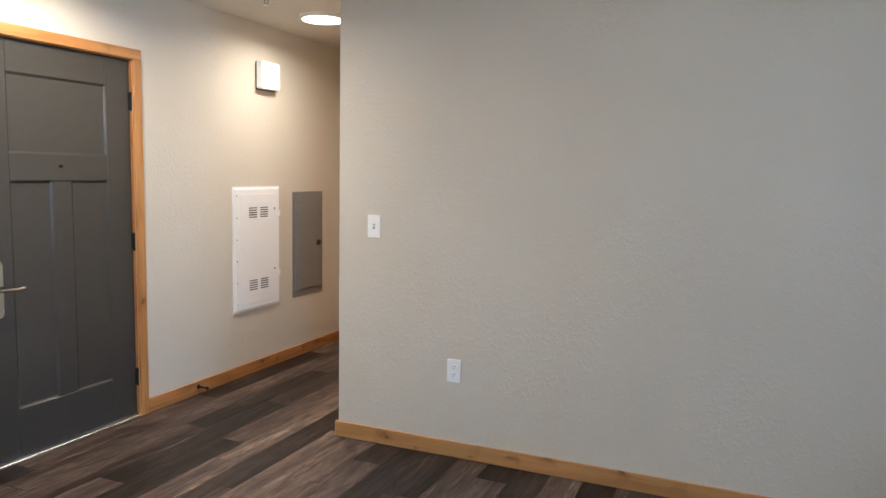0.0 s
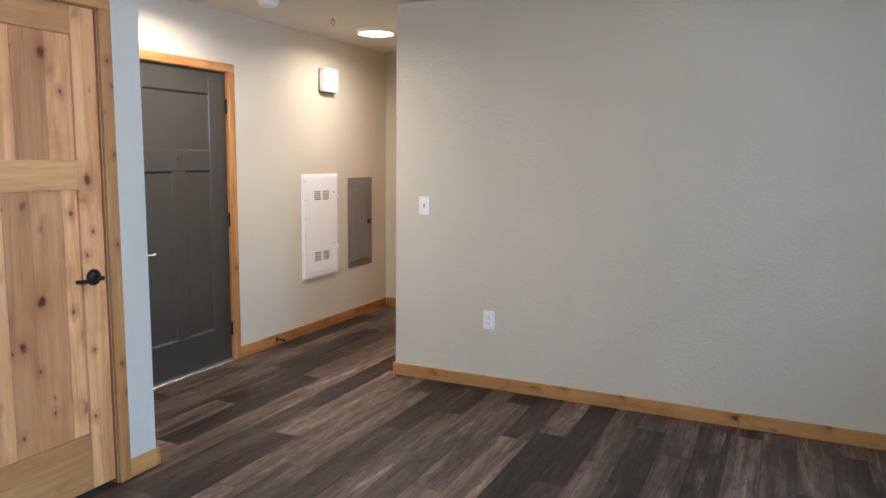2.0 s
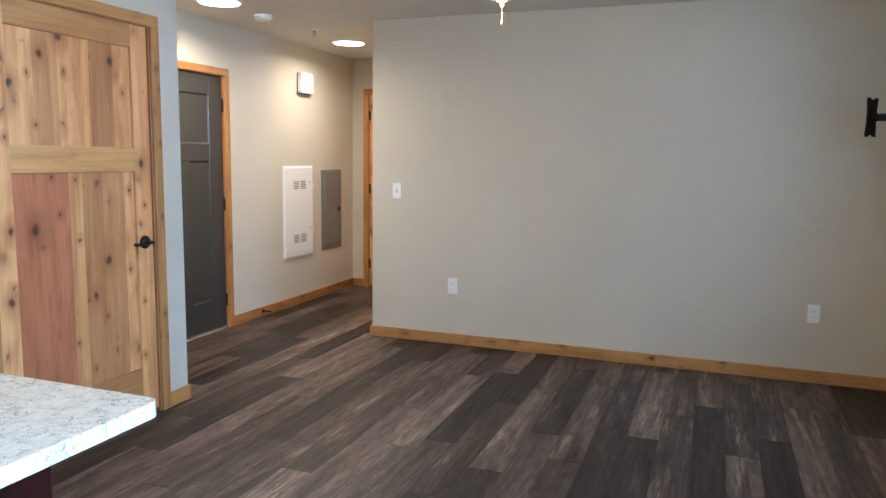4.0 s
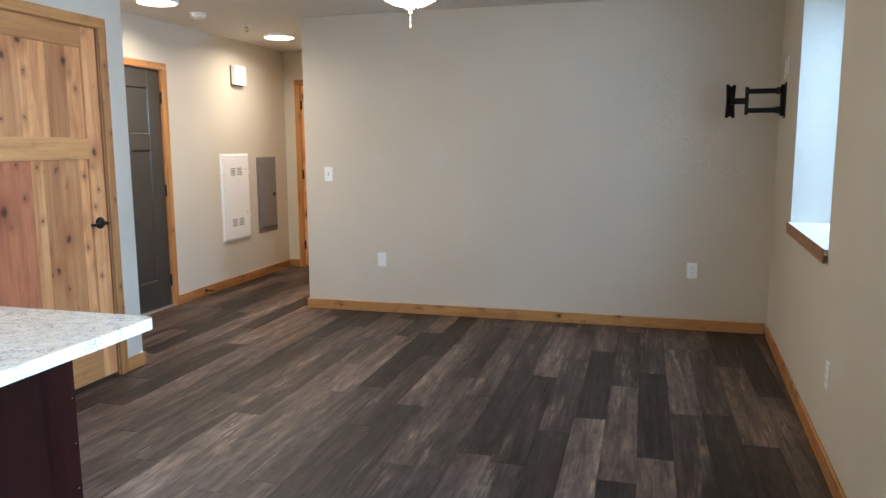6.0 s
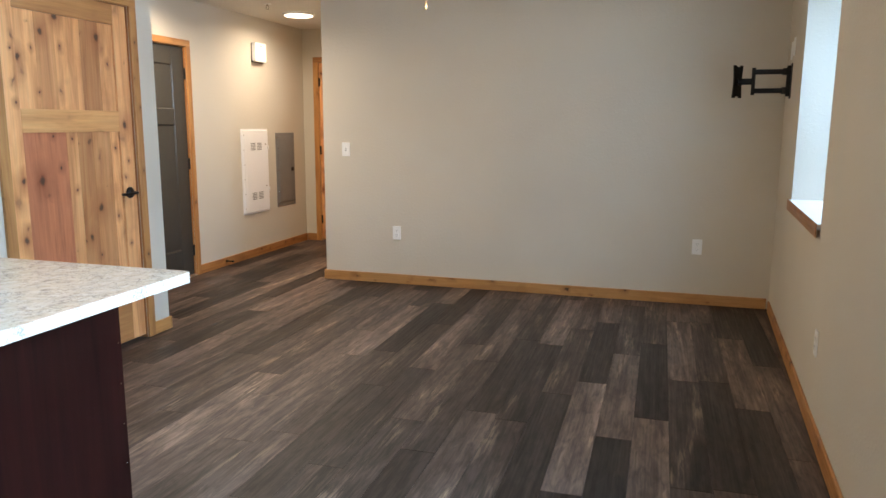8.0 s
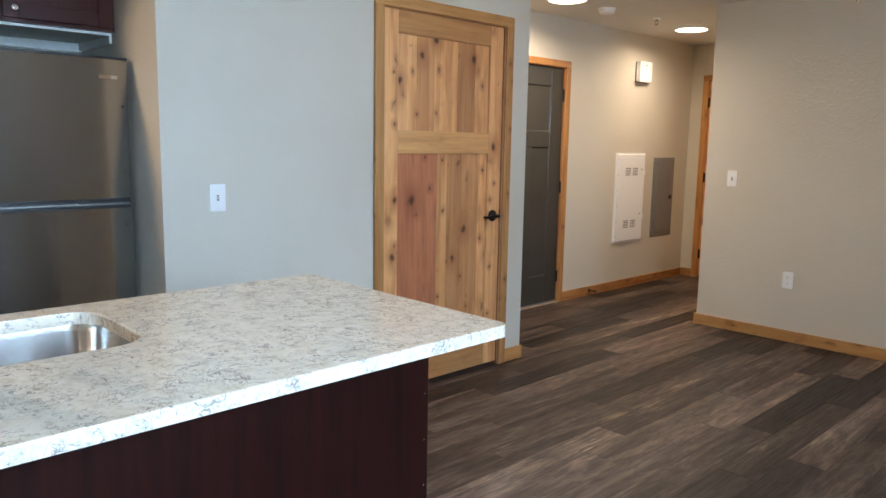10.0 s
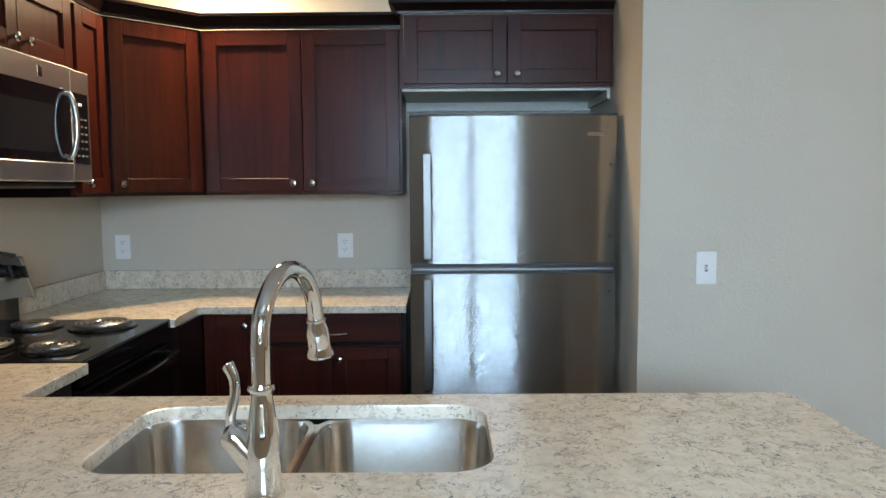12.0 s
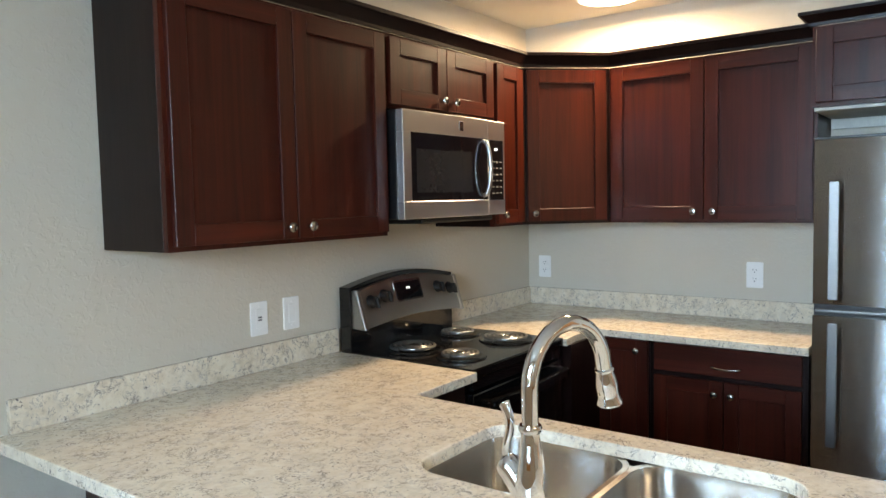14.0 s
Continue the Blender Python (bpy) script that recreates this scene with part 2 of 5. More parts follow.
def brushed(name, colour=(0.60, 0.59, 0.57), rough=0.13, grain=(3.0, 3.0, 260.0), aniso=1.0):
    m, t, b = material(name)
    n = noise_out(t, coords(t, grain), 1.0, 3)
    put(t, b, "Base Color", ramp(t, n, ((0.3, tuple(c * 0.97 for c in colour)), (0.7, colour))))
    put(t, b, "Metallic", 1.0)
    put(t, b, "Roughness", ramp(t, n, ((0.3, rough + 0.012), (0.7, rough - 0.012))))
    put(t, b, "Anisotropic", aniso)
    if aniso:
        tan = t.nodes.new("ShaderNodeTangent")
        tan.direction_type, tan.uv_map = "UV_MAP", "grain"
        t.links.new(tan.outputs[0], b.inputs["Tangent"])
    wave = noise_out(t, coords(t, (9.0, 9.0, 1.0)), 1.0, 1)
    bump(t, b, wave, 0.06, 0.003)
    if aniso:
        # the brushing tips the surface up and down along fine level lines
        off = t.nodes.new("ShaderNodeMath")
        off.operation = "MULTIPLY_ADD"
        speck = t.nodes.new("ShaderNodeTexWhiteNoise")
        t.links.new(coords(t, (900.0, 900.0, 9000.0)), speck.inputs["Vector"])
        t.links.new(speck.outputs["Value"], off.inputs[0])
        off.inputs[1].default_value, off.inputs[2].default_value = 0.85, -0.425
        up, add = t.nodes.new("ShaderNodeCombineXYZ"), t.nodes.new("ShaderNodeVectorMath")
        t.links.new(off.outputs[0], up.inputs["Z"])
        t.links.new(b.inputs["Normal"].links[0].from_socket, add.inputs[0])
        t.links.new(up.outputs[0], add.inputs[1])
        unit = t.nodes.new("ShaderNodeVectorMath")
        unit.operation = "NORMALIZE"
        t.links.new(add.outputs[0], unit.inputs[0])
        t.links.new(unit.outputs[0], b.inputs["Normal"])
    return m


def glow(name, colour, strength):
    m, t, b = material(name)
    put(t, b, "Base Color", (0.9, 0.9, 0.88))
    put(t, b, "Roughness", 0.4)
    put(t, b, "Emission Color", colour)
    put(t, b, "Emission Strength", strength)
    return m


def glass(name):
    m, t, b = material(name)
    put(t, b, "Base Color", (0.97, 0.99, 0.98))
    put(t, b, "Roughness", 0.0)
    put(t, b, "Transmission Weight", 1.0)
    put(t, b, "IOR", 1.45)
    return m


M_WALL = painted("wall_paint", (0.62, 0.56, 0.465))
M_CEIL = painted("ceiling_paint", (0.72, 0.69, 0.63), 0.8, 0.4)
M_PLANKS = {"dark": plank_material("vinyl_plank_dark", ((0.030, 0.0215, 0.0185), (0.045, 0.032, 0.0265), 0.20)),
            "dusk": plank_material("vinyl_plank_dusk", ((0.048, 0.034, 0.028), (0.066, 0.046, 0.038), 0.40)),
            "mid": plank_material("vinyl_plank_mid", ((0.078, 0.054, 0.044), (0.118, 0.081, 0.066), 0.48)),
            "pale": plank_material("vinyl_plank_pale", ((0.110, 0.076, 0.061), (0.160, 0.110, 0.088), 0.72))}
M_UNDER = plain("underlay", (0.02, 0.018, 0.017), 0.8)
ALDER = ((0.85, 0.460, 0.215), (0.74, 0.355, 0.150), (0.50, 0.195, 0.072))
TRIM = ((0.56, 0.285, 0.105), (0.49, 0.225, 0.075), (0.36, 0.15, 0.045))
# knots of the pantry door and its casing: across, up, radius
DOOR_KNOTS = ((0.528, 1.891, 0.0188), (0.625, 1.803, 0.0203), (0.506, 1.745, 0.0072), (0.695, 1.715, 0.0072), (0.236, 1.816, 0.0232), (0.161, 1.678, 0.0086),
              (0.663, 1.496, 0.0065), (0.782, 1.664, 0.0188), (0.826, 1.438, 0.0079), (0.833, 1.704, 0.0058), (0.821, 1.048, 0.0174), (0.835, 0.745, 0.0203),
              (0.469, 1.255, 0.0079), (0.463, 0.974, 0.0079), (0.293, 0.857, 0.0232), (0.145, 1.197, 0.0086), (0.158, 0.795, 0.0094))
STILE_KNOTS = ((0.423, 0.679, 0.0072), (0.381, 0.696, 0.0188), (0.314, 0.585, 0.0072), (0.495, 0.485, 0.0086), (0.068, 1.329, 0.0217), (0.087, 1.017, 0.0079),
               (0.082, 0.615, 0.0065), (0.057, 1.117, 0.0065), (0.26, 0.40, 0.0086), (0.40, 0.34, 0.0079), (0.09, 0.33, 0.0086))
CASING_KNOTS = ((-0.030, 1.816, 0.0086), (-0.045, 1.432, 0.0079), (-0.037, 0.534, 0.0094), (-0.052, 0.403, 0.0072), (-0.050, 1.713, 0.0058), (-0.04, 1.05, 0.0072))
M_ALDER_V = alder("alder_upright_grain", 2, *ALDER)
M_ALDER_PANTRY = alder("alder_pantry_boards", 2, *ALDER, knots=0.55, spots=DOOR_KNOTS + STILE_KNOTS)
M_CASING_PANTRY = alder("alder_pantry_casing", 2, (0.56, 0.285, 0.105), (0.49, 0.225, 0.075), (0.36, 0.15, 0.045), knots=0.4, spots=CASING_KNOTS)
M_ALDER_H = alder("alder_level_grain", 0, (0.72, 0.385, 0.160), (0.64, 0.315, 0.120), (0.50, 0.225, 0.080), knots=0.25)
M_ALDER_RED = alder("alder_red_heart", 2, (0.58, 0.215, 0.105), (0.49, 0.165, 0.076), (0.34, 0.105, 0.045), knots=0.35, spots=((0.695, 1.041, 0.026), (0.558, 1.10, 0.009), (0.60, 1.27, 0.008)))
M_TRIM_V = alder("trim_upright", 2, *TRIM, knots=0.5)
M_TRIM_X = alder("trim_along_x", 0, (0.60, 0.33, 0.14), (0.53, 0.275, 0.105), (0.42, 0.20, 0.07), knots=0.8)
M_TRIM_Y = alder("trim_along_y", 1, *TRIM, knots=0.8)
M_CHERRY = cherry("cherry_upright")
M_CHERRY_X = cherry("cherry_level", 0)
# same cherry finish with shade put into the colour, for bodies, ends and crown
M_CHERRY_SHADED = cherry("cherry_shaded", 2, (0.007, 0.0032, 0.0028), (0.015, 0.005, 0.0042))
M_CHERRY_PANEL = cherry("cherry_veneer_panel", 2, (0.006, 0.0018, 0.0016), (0.034, 0.0066, 0.0045))
M_STONE = stone_material()
M_STEEL = brushed("brushed_steel", (0.41, 0.408, 0.40))
M_STEEL_MW = plain("satin_steel_trim", (0.76, 0.75, 0.73), 0.31, 1.0, 0.0, 3.0, patch=0.005)
# range steel, with the dark reflection of its surroundings put into the colour
M_STEEL_RANGE = plain("steel_dark_reflection", (0.42, 0.40, 0.375), 0.28, 1.0, 0.0, 3.0, patch=0.005)
M_STEEL_BAR = brushed("steel_bar_handle", (0.20, 0.197, 0.19), 0.40, (260, 260, 3), 0.0)
M_SINK = brushed("sink_steel", (0.74, 0.735, 0.72), 0.17, (260, 260, 3), 0.0)
M_CHROME = plain("chrome", (0.82, 0.82, 0.815), 0.03, 1.0, 0.0, patch=0.01)
M_NICKEL = plain("satin_nickel", (0.50, 0.48, 0.45), 0.20, 1.0, 0.05)
M_BRASS = plain("dull_brass", (0.16, 0.11, 0.06), 0.5, 0.6, 0.05)
M_BLACK = plain("black_enamel", (0.005, 0.005, 0.0055), 0.10, 0.0, 0.03)
M_GLASS_BLACK = plain("black_glass", (0.006, 0.006, 0.007), 0.05, 0.0, 0.02)
M_WINDOW_DARK = plain("oven_window", (0.022, 0.023, 0.024), 0.08, 0.0, 0.02)
M_PLASTIC_BLACK = plain("black_plastic", (0.007, 0.007, 0.0075), 0.38, 0.0, 0.08)
M_COIL = plain("burner_coil", (0.20, 0.20, 0.195), 0.36, 0.8, 0.08)
M_WHITE = plain("white_plastic", (0.90, 0.90, 0.88), 0.35, 0.0, 0.05, patch=0.02)
M_SLOT = plain("slot_dark", (0.05, 0.05, 0.05), 0.6)
M_PANEL_WHITE = plain("white_powder_coat", (0.88, 0.88, 0.88), 0.42, 0.0, 0.05, patch=0.02)
M_PANEL_GREY = plain("grey_powder_coat", (0.20, 0.20, 0.20), 0.45, 0.1, 0.06)
M_DOOR = plain("dark_door_paint", (0.048, 0.045, 0.040), 0.20, 0.0, 0.006, 25.0, patch=0.03)
M_IRON = plain("black_iron", (0.012, 0.012, 0.012), 0.42, 0.6, 0.1)
M_ALU = plain("mill_aluminium", (0.72, 0.72, 0.72), 0.35, 1.0, 0.08)
M_LINER = plain("pale_cabinet_underside", (0.62, 0.62, 0.56), 0.5, 0.0, 0.05)
M_VINYL = plain("white_vinyl", (0.80, 0.80, 0.80), 0.35, 0.0, 0.05, patch=0.02)
M_GLASS = glass("window_glass")
M_GLOW = glow("lamp_diffuser", (1.0, 0.93, 0.82), 4.0)
M_BOWL = glow("lamp_bowl", (1.0, 0.95, 0.88), 2.6)
M_CLOCK = glow("clock_digits", (0.75, 0.9, 1.0), 1.3)
M_GRASS = plain("grass", (0.055, 0.095, 0.022), 0.9, 0.0, 0.05, 3.0, patch=0.4)

# ---- building blocks ----


def box(bm, x0, x1, y0, y1, z0, z1, bevel=0.0, seg=1):
    x0, x1, y0, y1, z0, z1 = min(x0, x1), max(x0, x1), min(y0, y1), max(y0, y1), min(z0, z1), max(z0, z1)
    vs = [bm.verts.new(p) for p in ((x0, y0, z0), (x1, y0, z0), (x1, y1, z0), (x0, y1, z0), (x0, y0, z1), (x1, y0, z1), (x1, y1, z1), (x0, y1, z1))]
    fs = [bm.faces.new([vs[i] for i in f]) for f in ((3, 2, 1, 0), (4, 5, 6, 7), (0, 1, 5, 4), (1, 2, 6, 5), (2, 3, 7, 6), (3, 0, 4, 7))]
    if bevel:
        es = list({e for f in fs for e in f.edges})
        bmesh.ops.bevel(bm, geom=es, offset=bevel, segments=seg, affect="EDGES", profile=0.6)
    return bm


def boxes(*rows, bevel=0.0, seg=1):
    bm = bmesh.new()
    for r in rows:
        box(bm, *r, bevel=bevel, seg=seg)
    return bm


def prism(bm, outline, z0, z1, bevel=0.0, axis=2):
    """A flat outline pulled along an axis. axis 2: outline in x, y; axis 1: in x, z; axis 0: in y, z."""
    def at(p, h):
        return {2: (p[0], p[1], h), 1: (p[0], h, p[1]), 0: (h, p[0], p[1])}[axis]
    lo, hi = [bm.verts.new(at(p, z0)) for p in outline], [bm.verts.new(at(p, z1)) for p in outline]
    fs = [bm.faces.new(lo[::-1]), bm.faces.new(hi)]
    n = len(outline)
    for i in range(n):
        fs.append(bm.faces.new((lo[i], lo[(i + 1) % n], hi[(i + 1) % n], hi[i])))
    bmesh.ops.recalc_face_normals(bm, faces=fs)
    if bevel:
        es = list({e for f in fs[:2] for e in f.edges})
        bmesh.ops.bevel(bm, geom=es, offset=bevel, segments=2, affect="EDGES", profile=0.6)
    return bm


def lathe(bm, profile, centre=(0, 0, 0), axis=2, n=24, sx=1.0):
    """Rings of (radius, height) about an axis through the centre."""
    rings = []
    for r, h in profile:
        ring = []
        for i in range(n):
            a = 2 * math.pi * i / n
            u, w = r * math.cos(a), r * math.sin(a) * sx
            p = {2: (u, w, h), 1: (u, h, w), 0: (h, u, w)}[axis]
            ring.append(bm.verts.new((p[0] + centre[0], p[1] + centre[1], p[2] + centre[2])))
        rings.append(ring)
    fs = []
    for a, b in zip(rings, rings[1:]):
        for i in range(n):
            fs.append(bm.faces.new((a[i], a[(i + 1) % n], b[(i + 1) % n], b[i])))
    fs += [bm.faces.new(rings[0][::-1]), bm.faces.new(rings[-1])]
    bmesh.ops.recalc_face_normals(bm, faces=fs)
    for f in fs[:-2]:
        f.smooth = True
    return bm


def tube(bm, points, radii, n=16):
    """A round bar along a line of points."""
    pts = [Vector(p) for p in points]
    radii = radii if isinstance(radii, (list, tuple)) else [radii] * len(pts)
    rings, side = [], None
    for i, (p, r) in enumerate(zip(pts, radii)):
        d = (pts[min(i + 1, len(pts) - 1)] - pts[max(i - 1, 0)]).normalized()
        if side is None:
            side = d.orthogonal().normalized()
        side = (side - d * side.dot(d)).normalized()
        up = d.cross(side)
        rings.append([bm.verts.new(p + r * (math.cos(2 * math.pi * k / n) * side + math.sin(2 * math.pi * k / n) * up)) for k in range(n)])
    fs = []
    for a, b in zip(rings, rings[1:]):
        for k in range(n):
            f = bm.faces.new((a[k], a[(k + 1) % n], b[(k + 1) % n], b[k]))
            f.smooth = True
            fs.append(f)
    fs += [bm.faces.new(rings[0][::-1]), bm.faces.new(rings[-1])]
    bmesh.ops.recalc_face_normals(bm, faces=fs)
    return bm


def smooth_line(points, steps=8):
    """A soft curve through points."""
    pts = [Vector(p) for p in points]
    pts = [2 * pts[0] - pts[1], *pts, 2 * pts[-1] - pts[-2]]
    out = []
    for a, b, c, d in zip(pts, pts[1:], pts[2:], pts[3:]):
        for i in range(steps):
            s = i / steps
            out.append(0.5 * (2 * b + (c - a) * s + (2 * a - 5 * b + 4 * c - d) * s * s + (3 * b - a - 3 * c + d) * s ** 3))
    return [*out, pts[-2]]


def rounded(x0, x1, y0, y1, r, n=6):
    out = []
    for cx, cy, a0 in ((x1 - r, y1 - r, 0), (x0 + r, y1 - r, 90), (x0 + r, y0 + r, 180), (x1 - r, y0 + r, 270)):
        for i in range(n + 1):
            a = radians(a0 + 90 * i / n)
            out.append((cx + r * math.cos(a), cy + r * math.sin(a)))
    return out


def mesh_of(name, bm, mat):
    me = bpy.data.meshes.new(name)
    bm.normal_update()
    for e in bm.edges:
        e.smooth = len(e.link_faces) == 2 and e.calc_face_angle(0) < 0.7
    bm.to_mesh(me)
    bm.free()
    me.materials.append(mat)
    return me


def part(name, bm, mat, parent, label=""):
    ob = new(name, mesh_of(name, bm, mat))
    ob.parent = parent
    if label:
        tagged(ob, label=label)
    return ob


def thing(name, label, category, m=None, group="", kind=""):
    ob = new(name)
    ob.empty_display_size = 0.1
    if m is not None:
        ob.matrix_world = m
    return tagged(ob, label=label, category=category, group=group, kind=kind)


def structure(name, bm, mat, label, category, m=None):
    ob = new(name, mesh_of(name, bm, mat))
    if m is not None:
        ob.matrix_world = m
    return tagged(ob, label=label, category=category, kind="structure")


# ---- shell ----
PAINT = "greige painted wall with a knock-down texture"
D1 = (2.045, 2.955, 1.982)          # entry door opening: y, y, height
PD = (0.312, 1.226, 2.018)           # pantry door opening: y, y, height
HD = (-2.907, -2.097, 2.015)           # hall end door opening: x, x, height
structure("wall_entry", boxes((HALL_X - 0.15, HALL_X, PANTRY_Y1, D1[0], 0, CEIL), (HALL_X - 0.15, HALL_X, D1[1], HALL_END + 0.12, 0, CEIL),
                              (HALL_X - 0.15, HALL_X, D1[0], D1[1], D1[2], CEIL)), M_WALL, PAINT + " round the entry door", "wall")
structure("wall_hall_end", boxes((HALL_X, HD[0], HALL_END, HALL_END + 0.12, 0, CEIL), (HD[1], HALL_R, HALL_END, HALL_END + 0.12, 0, CEIL),
                                 (HD[0], HD[1], HALL_END, HALL_END + 0.12, HD[2], CEIL)), M_WALL, PAINT + " at the hall's end", "wall")
structure("wall_hall_side", boxes((HALL_R, HALL_R + 0.12, LIVING_Y + 0.12, HALL_END + 0.12, 0, CEIL)), M_WALL, PAINT + " along the hall", "wall")
structure("wall_living", boxes((HALL_R, 2.1, LIVING_Y, LIVING_Y + 0.12, 0, CEIL), bevel=0.004), M_WALL, "wide blank " + PAINT, "wall")
structure("wall_pantry_front", boxes((PANTRY_X - 0.115, PANTRY_X, PANTRY_Y0, PD[0], 0, CEIL), (PANTRY_X - 0.115, PANTRY_X, PD[1], PANTRY_Y1, 0, CEIL),
                                     (PANTRY_X - 0.115, PANTRY_X, PD[0], PD[1], PD[2], CEIL)), M_WALL, PAINT + " round the pantry door", "wall")
structure("wall_pantry_side", boxes((HALL_X - 0.15, PANTRY_X - 0.115, PANTRY_Y1 - 0.115, PANTRY_Y1, 0, CEIL)), M_WALL, PAINT + " beside the entry door", "wall")
structure("wall_fridge_side", boxes((BACK_X, PANTRY_X - 0.115, PANTRY_Y0, PANTRY_Y0 + 0.115, 0, CEIL)), M_WALL, PAINT + " beside the refrigerator", "wall")
structure("wall_kitchen_back", boxes((BACK_X - 0.15, BACK_X, RANGE_Y - 0.15, PANTRY_Y1 - 0.115, 0, CEIL)), M_WALL, PAINT + " behind the refrigerator", "wall")
structure("wall_range", boxes((BACK_X, 1.9, RANGE_Y - 0.15, RANGE_Y, 0, CEIL)), M_WALL, PAINT + " behind the range", "wall")
rows, edge = [], [-3.4]
for s0, s1 in sorted(WINDOWS):
    edge += [s0, s1]
edge.append(3.4)
for s0, s1 in zip(edge[::2], edge[1::2]):
    rows.append((0, 0.34, s0, s1, 0, CEIL))
for s0, s1 in WINDOWS:
    rows += [(0, 0.34, s0, s1, 0, SILL - 0.03), (0, 0.34, s0, s1, HEAD, CEIL)]
structure("wall_window", boxes(*rows), M_WALL, "thick " + PAINT + " with deep window reveals", "wall", WALL_POSE)
structure("ceiling", boxes((-3.4, 2.2, -3.4, 5.6, CEIL, CEIL + 0.12)), M_CEIL, "pale textured painted ceiling", "ceiling")


def sash_window(n, s0, s1):
    """A twin vinyl window at the outer side of a deep reveal, with a wood sill."""
    win = thing(f"window_{n}", "white vinyl twin window in a deep painted reveal with a wood-edged sill, coloured white for glare", "window", WALL_POSE, kind="structure")
    d0, d1, mid = 0.285, 0.338, (s0 + s1) / 2
    part("window_frame", boxes((d0, d1, s0, s0 + 0.05, SILL, HEAD), (d0, d1, s1 - 0.05, s1, SILL, HEAD), (d0, d1, s0 + 0.05, s1 - 0.05, SILL, SILL + 0.05),
                               (d0, d1, s0 + 0.05, s1 - 0.05, HEAD - 0.05, HEAD), (d0 - 0.004, d1, mid - 0.035, mid + 0.035, SILL + 0.05, HEAD - 0.05)), M_VINYL, win)
    for a, b in ((s0 + 0.05, mid - 0.035), (mid + 0.035, s1 - 0.05)):
        pane = part("pane", boxes((0.318, 0.322, a, b, SILL + 0.05, HEAD - 0.05)), M_GLASS, win, "clear glass pane")
        pane.visible_shadow = False
    # the board's white stands for daylight glare on the sill top
    part("window_sill", boxes((-0.018, 0.285, s0 + 0.002, s1 - 0.002, SILL - 0.03, SILL), bevel=0.003), M_VINYL, win, "wooden sill board, coloured white for the daylight glare on it")
    part("sill_apron", boxes((-0.022, -0.0185, s0 - 0.012, s1 + 0.012, SILL - 0.062, SILL + 0.003), bevel=0.0012), M_TRIM_Y, win, "wooden sill nosing")


for n, (s0, s1) in enumerate(WINDOWS, 1):
    sash_window(n, s0, s1)

# baseboards
BH, BT = 0.082, 0.014


def baseboard(rows, mat, m=None):
    structure("baseboard", boxes(*rows, bevel=0.003), mat, "clear-finished knotty alder baseboard along the wall foot", "baseboard", m)


baseboard([(HALL_R - BT, 1.63, LIVING_Y - BT, LIVING_Y - 0.0005, 0, BH)], M_TRIM_X)
baseboard([(HALL_R - BT, HALL_R - 0.0005, LIVING_Y, HALL_END - BT, 0, BH)], M_TRIM_Y)
baseboard([(HALL_X + 0.0005, HALL_X + BT, D1[1] + 0.056, HALL_END - BT, 0, BH)], M_TRIM_Y)
baseboard([(HALL_X + 0.0005, HALL_X + BT, PANTRY_Y1 + BT, D1[0] - 0.056, 0, BH)], M_TRIM_Y)
baseboard([(HALL_X + BT, HD[0] - 0.0585, HALL_END - BT, HALL_END - 0.0005, 0, BH)], M_TRIM_X)
baseboard([(HALL_X + BT, PANTRY_X + BT, PANTRY_Y1 + 0.0005, PANTRY_Y1 + BT, 0, BH)], M_TRIM_X)
baseboard([(PANTRY_X + 0.0005, PANTRY_X + BT, PD[1] + 0.06, PANTRY_Y1, 0, BH)], M_TRIM_Y)
baseboard([(PANTRY_X + 0.0005, PANTRY_X + BT, PANTRY_Y0, PD[0] - 0.06, 0, BH)], M_TRIM_Y)
baseboard([(-BT, -0.0005, -3.07, 3.10, 0, BH)], M_TRIM_Y, WALL_POSE)
baseboard([(-0.64, 1.32, RANGE_Y + 0.0005, RANGE_Y + BT, 0, BH)], M_TRIM_X)


# ---- doors ----
def casing(name, parent, x0, x1, top, width, y=0.0, proud=0.018, upright=None):
    """Flat casing boards round an opening, in the door's own frame."""
    for label, row, mat in (("casing_side", (x0 - width, x0, y, y + proud, 0, top), upright or M_TRIM_V), ("casing_side", (x1, x1 + width, y, y + proud, 0, top), upright or M_TRIM_V),
                            ("casing_head", (x0 - width, x1 + width, y, y + proud, top, top + width), M_TRIM_H)):
        part(label, boxes(row, bevel=0.002), mat, parent)


M_TRIM_H = alder("trim_level", 0, *TRIM, knots=0.4)


def lever_set(parent, x, z, y, mat, way, plate=None):
    """A lever handle on a round or tall plate; way is the side to which the lever points."""
    bm = bmesh.new()
    if plate:
        prism(bm, rounded(x - plate[0], x + plate[0], z - plate[1], z + plate[1], 0.028), y, y + 0.012, axis=1)
    else:
        lathe(bm, ((0.034, y), (0.034, y + 0.006), (0.028, y + 0.014), (0.013, y + 0.02)), (x, 0, z), axis=1, n=24)
    rose = part("handle_plate", bm, mat, parent, "")
    bm = bmesh.new()
    lathe(bm, ((0.010, y + 0.01), (0.010, y + 0.05)), (x, 0, z), axis=1, n=16)
    tube(bm, smooth_line([(x - way * 0.008, y + 0.05, z), (x + way * 0.03, y + 0.054, z), (x + way * 0.075, y + 0.052, z - 0.003), (x + way * 0.115, y + 0.046, z - 0.001)]), 0.0085, 12)
    part("lever", bm, mat, rose)


